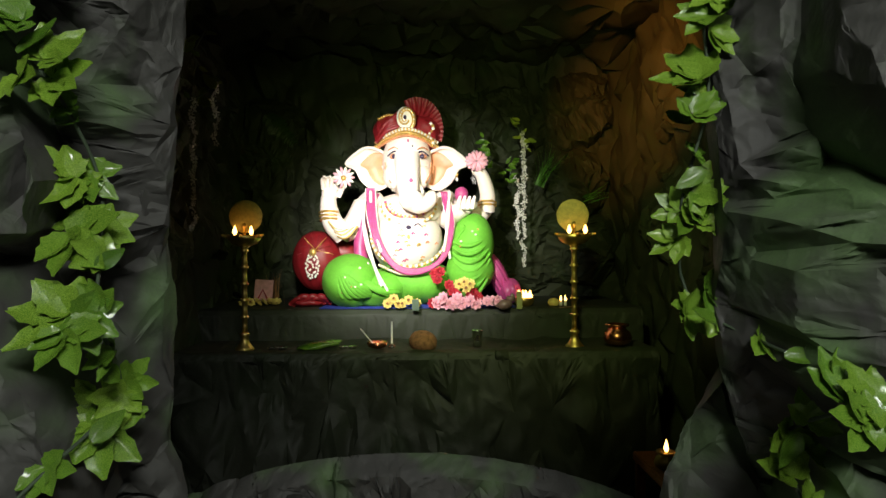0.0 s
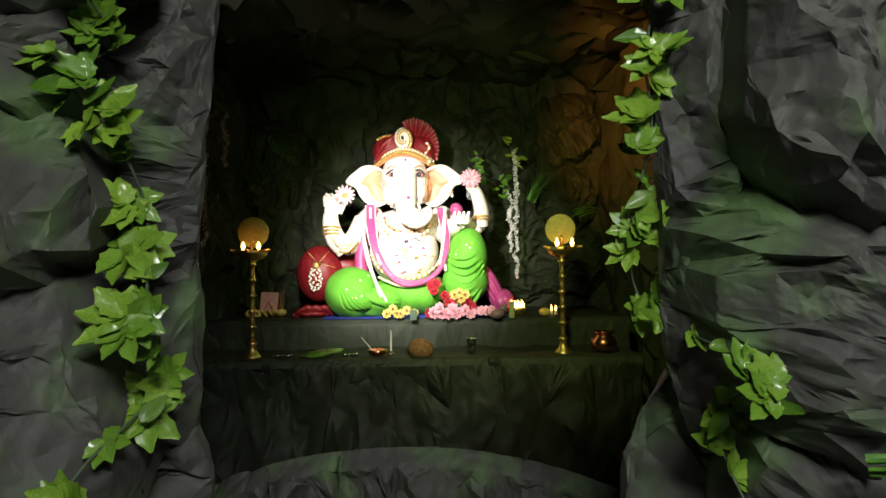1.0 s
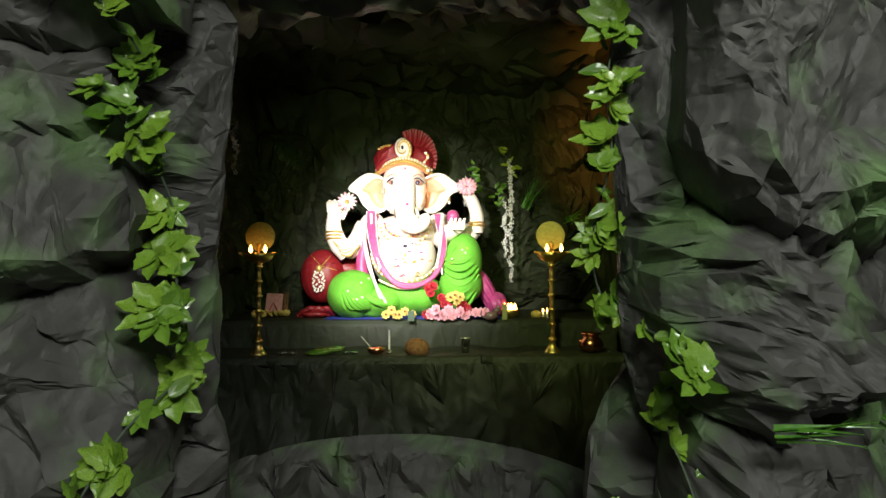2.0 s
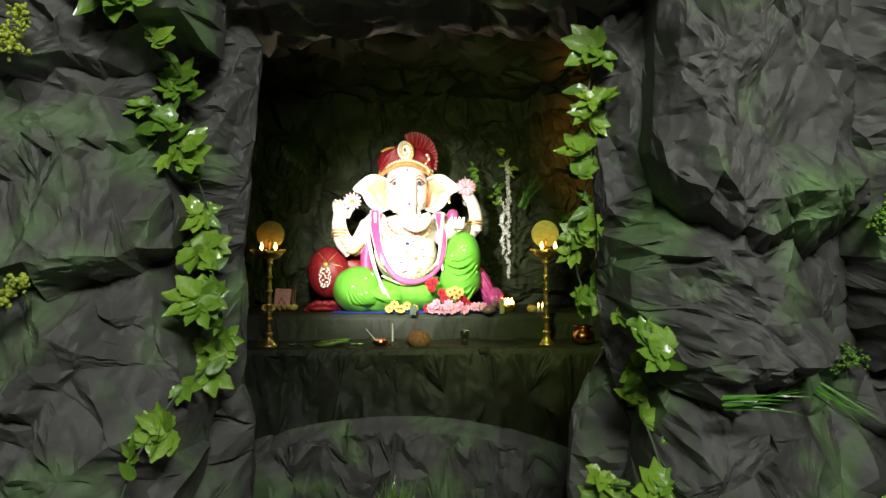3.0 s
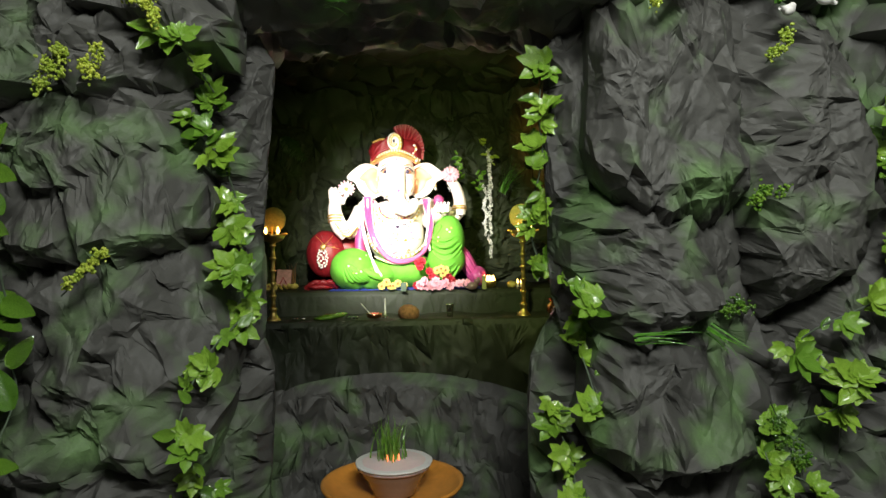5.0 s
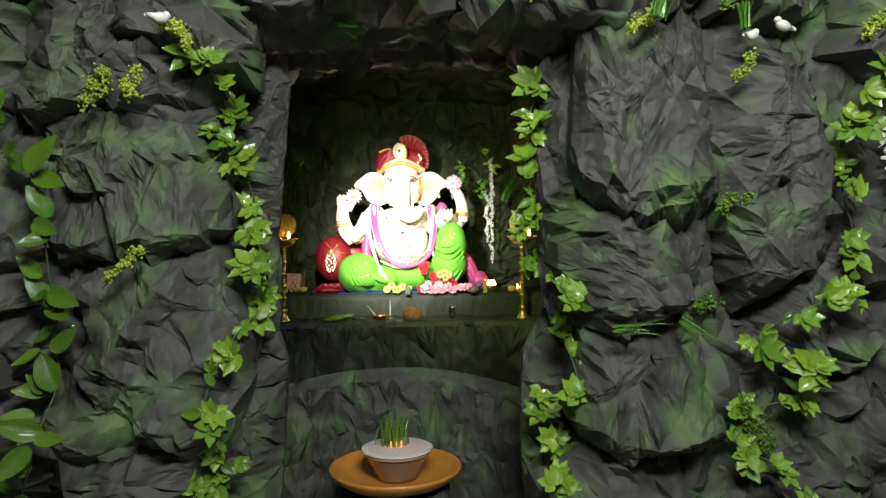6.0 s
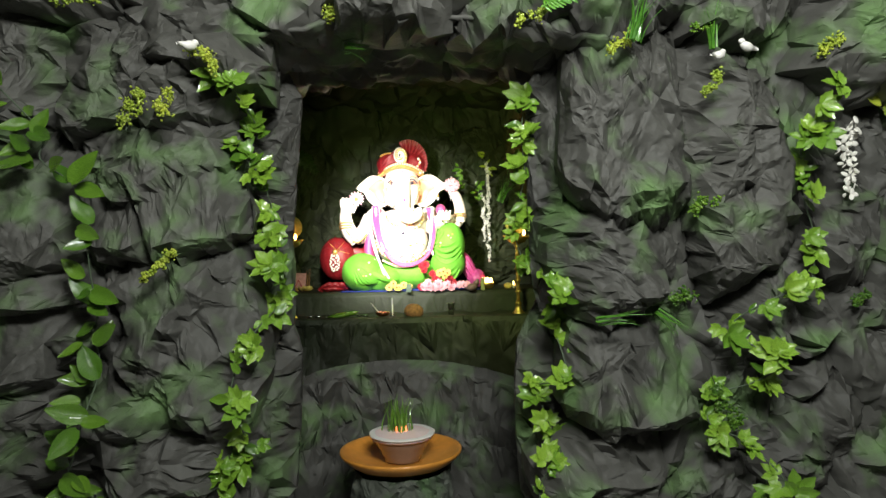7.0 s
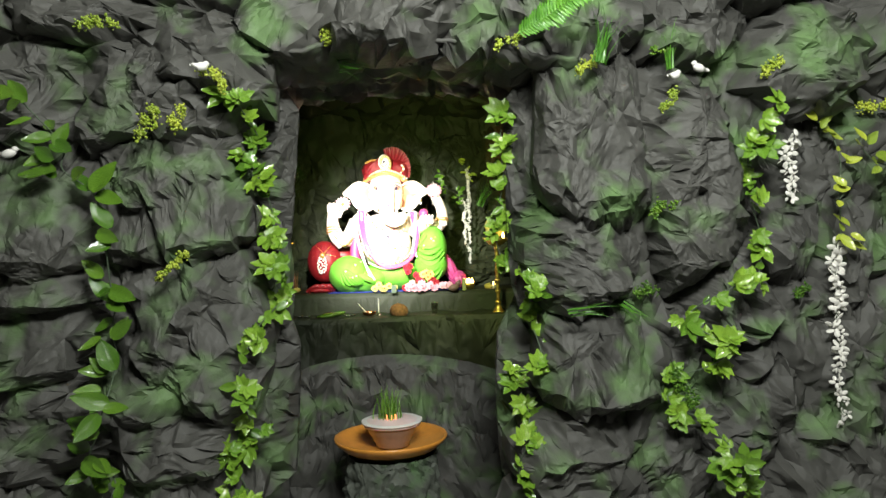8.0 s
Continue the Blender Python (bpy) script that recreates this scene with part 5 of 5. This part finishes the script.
vine([(-0.83, 2.42, 2.20), (-0.87, 2.42, 2.10), (-0.81, 2.42, 2.0), (-0.87, 2.42, 1.94)], "small leafy vine high on the cave wall", 70, False, 0.06, 2, 0.8, meshes=OVAL_YELLOW)


def blossom_mesh(seed):
    r = random.Random(seed)
    bm = bmesh.new()
    for k in range(5):
        ball(bm, (0.75 * math.cos(k * 1.257), r.uniform(-0.35, 0.35), 0.75 * math.sin(k * 1.257)), (0.62, 0.10, 0.36), 0, (r.uniform(-35, 35), -72 * k + r.uniform(-25, 25), r.uniform(-30, 30)), 8, 5)
    mesh = bpy.data.meshes.new("blossom")
    for f in bm.faces:
        f.smooth = True
    bm.to_mesh(mesh)
    bm.free()
    mesh.materials.append(BLOSSOM)
    return mesh


BLOSSOMS = [blossom_mesh(k) for k in range(3)]


def garland(top, length, size, label, seed, sway=0.006, gap=0.9):
    """Hanging string of white blossoms."""
    r = random.Random(seed)
    top = settle(top, 0.03)
    t = thing("flower_garland", top, label, "garland", "white garlands")
    n = int(length / (size * gap))
    path = [Vector((sway * math.sin(k * 0.7 + seed), 0, -k * length / n)) for k in range(n + 1)]
    part("string", tube(bmesh.new(), path, 0.0014, 5), STEM, t)
    for p in path:
        ob = link("blossom", r.choice(BLOSSOMS), None, t)
        s = size * r.uniform(0.6, 1.1) * (1 - 0.35 * (-p.z / length))
        ob.matrix_basis = pose(p.x + r.uniform(-1, 1) * size * 0.5, p.y - 0.004, p.z, r.uniform(-40, 40), r.uniform(0, 360), r.uniform(-60, 60)) @ Matrix.Scale(s, 4)
    return t


garland((1.256, 0.60, 1.665), 0.19, 0.027, "short hanging spray of white artificial blossoms", 71, 0.008, 0.6)
garland((1.383, 0.60, 1.315), 0.55, 0.026, "long hanging string of white artificial blossoms", 72, 0.004, 0.8)
garland((0.475, 3.19, 1.96), 0.66, 0.016, "white flower string hanging beside the statue", 73, 0.006)
garland((0.445, 3.20, 1.74), 0.30, 0.015, "white flower string hanging beside the statue", 74, 0.006)
garland((0.235, 3.20, 1.86), 0.14, 0.018, "short white flower string beside the statue", 75, 0.005)
garland((-0.875, 2.42, 1.94), 0.48, 0.013, "pale flower string hanging in the cave", 76, 0.006)
garland((-0.79, 2.42, 2.0), 0.22, 0.014, "pale flower string hanging in the cave", 77, 0.006)


def sprig(at, length, turn, label, seed, clump=0.014, n=7, material=None):
    """Short artificial twig of tiny yellow-green buds."""
    r = random.Random(seed)
    at = settle(at, 0.006)
    t = thing("bud_sprig", at, label, "sprig", "yellow-green sprigs")
    d = Vector((math.cos(radians(turn)), 0, math.sin(radians(turn))))
    bm = bmesh.new()
    tube(bm, [Vector((0, 0.01, 0)), d * length], 0.0015, 5)
    part("twig", bm, STEM, t)
    bm = bmesh.new()
    for k in range(n):
        c = d * length * (0.2 + 0.8 * k / max(1, n - 1)) + Vector((r.gauss(0, clump * 0.6), r.uniform(-0.015, 0), r.gauss(0, clump * 0.6)))
        for _ in range(26):
            q = c + Vector((r.gauss(0, clump * 0.55), r.gauss(0, clump * 0.5), r.gauss(0, clump * 0.55)))
            s = r.uniform(0.0022, 0.0044)
            ball(bm, q, (s, s * 0.7, s * 1.3), 0, (r.uniform(0, 180), r.uniform(0, 180), 0), 6, 4)
    part("bud_clump", bm, material or LEAF_YELLOW, t)
    return t


BUD = "sprig of tiny yellow-green buds stuck in the rocks"
sprig((-0.71, 0.55, 1.66), 0.11, 62, BUD, 81, 0.014, 9)
sprig((-0.63, 0.55, 1.70), 0.06, 45, BUD, 82, 0.014, 6)
sprig((-0.53, 0.53, 1.865), 0.09, -38, BUD, 83, 0.012, 8)
sprig((-0.86, 0.49, 1.985), 0.10, -5, BUD, 84, 0.013, 8)
sprig((-0.20, 0.50, 1.955), 0.05, 70, BUD, 85, 0.012, 6)
sprig((0.29, 0.51, 1.905), 0.07, 20, BUD, 86, 0.011, 6)
sprig((0.545, 0.52, 1.855), 0.06, 30, BUD, 87, 0.013, 6)
sprig((0.80, 0.54, 1.73), 0.07, 60, BUD, 88, 0.010, 6)
sprig((1.10, 0.50, 1.84), 0.08, 30, BUD, 89, 0.013, 7)
sprig((-0.69, 0.55, 1.255), 0.14, 42, BUD, 90, 0.008, 10)
sprig((0.735, 0.60, 1.185), 0.07, 10, BUD, 91, 0.013, 7, LEAF_OVAL)
sprig((1.47, 0.62, 1.755), 0.10, 5, BUD, 92, 0.012, 8)
sprig((1.245, 0.64, 1.165), 0.05, 20, BUD, 93, 0.010, 5, LEAF_OVAL)
sprig((0.775, 0.62, 1.43), 0.06, 35, BUD, 94, 0.014, 6, LEAF_OVAL)
sprig((0.84, 0.60, 0.98), 0.16, -70, BUD, 95, 0.016, 12, LEAF_OVAL)
sprig((0.81, 0.55, 1.93), 0.05, 20, BUD, 96, 0.012, 6, LEAF_OVAL)

# grasses and ferns on the rocks
tuft((0.60, 0.50, 1.87), 26, 0.010, 0.17, 0.09, 12, (8, 12, 0))
tuft((0.85, 0.50, 1.875), 18, 0.008, 0.14, 0.04, 13)
tuft((0.50, 0.56, 1.145), 11, 0.010, 0.14, 0.06, 14, (30, 80, 0))
tuft((0.67, 0.56, 1.165), 12, 0.008, 0.10, 0.05, 15, (40, 130, 0))
tuft((-0.165, 0.48, 1.93), 14, 0.008, 0.09, 0.03, 16, (30, 110, 0))
tuft((0.55, 3.2, 1.70), 30, 0.012, 0.22, 0.12, 17, (10, 25, 0), "green grass tuft on the cave wall")
tuft((0.78, 3.15, 1.62), 16, 0.02, 0.15, 0.12, 19, (60, 60, 0), "green grass tuft on the cave wall")


def fern(points, width, label, seed, material=GRASS):
    r = random.Random(seed)
    t = thing("fern_frond", points[0], label, "fern", "fern fronds")
    base = Vector(points[0])
    path = smooth_path([Vector(p) - base for p in points], 10)
    part("rib", tube(bmesh.new(), path, [0.003 - 0.0022 * k / len(path) for k in range(len(path))], 6), material, t)
    mesh = OVAL[0].copy()
    mesh.materials.clear()
    mesh.materials.append(material)
    for k, p in enumerate(path[1:-1]):
        d = (path[k + 2] - path[k]).normalized()
        lean = math.degrees(math.atan2(d.x, d.z))
        for s in (-1, 1):
            ob = link("leaflet", mesh, None, t)
            f = width * (1 - 0.6 * abs(2 * k / len(path) - 0.7)) * r.uniform(0.85, 1.1)
            ob.matrix_basis = pose(p.x, p.y - 0.002, p.z, 0, 0, 0) @ pose(0, 0, 0, r.uniform(0, 25), 0, 0) @ pose(0, 0, 0, 0, lean + s * 68, 0) @ Matrix.Diagonal((f * 0.55, f, f, 1))
    return t


fern([(0.35, 0.47, 1.93), (0.42, 0.45, 1.965), (0.50, 0.44, 2.01), (0.56, 0.44, 2.025)], 0.045, "bright green fern frond in a rock cleft", 97)
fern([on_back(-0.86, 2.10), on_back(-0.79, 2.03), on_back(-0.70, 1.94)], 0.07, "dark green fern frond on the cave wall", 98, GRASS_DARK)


def bird(at, turn, label):
    bm = bmesh.new()
    ball(bm, (0, 0, 0.016), (0.026, 0.015, 0.015), 0, (0, -15, 0), 18, 12)
    ball(bm, (0.021, 0, 0.031), (0.011, 0.010, 0.010), 0, seg=14, rings=10)
    tube(bm, [(0.030, 0, 0.031), (0.038, 0, 0.029)], [0.003, 0.0006], 6)
    tube(bm, [(-0.02, 0, 0.014), (-0.048, 0, 0.010)], [0.009, 0.005], 8)
    ob = part("bird_figurine", bm, WHITE, None)
    ob.matrix_world = pose(*settle(at, 0.01), 0, 0, turn) @ Matrix.Scale(0.8, 4)
    return tagged(ob, label, "figurine", "bird figurines")


bird((-0.522, 0.50, 1.843), 62, "small white bird figurine perched on the rocks")
bird((0.854, 0.50, 1.835), 35, "small white bird figurine perched on the rocks")
bird((0.920, 0.50, 1.852), 200, "small white bird figurine perched on the rocks")
bird((-1.09, 0.50, 1.63), 0, "small white bird figurine perched on the rocks")
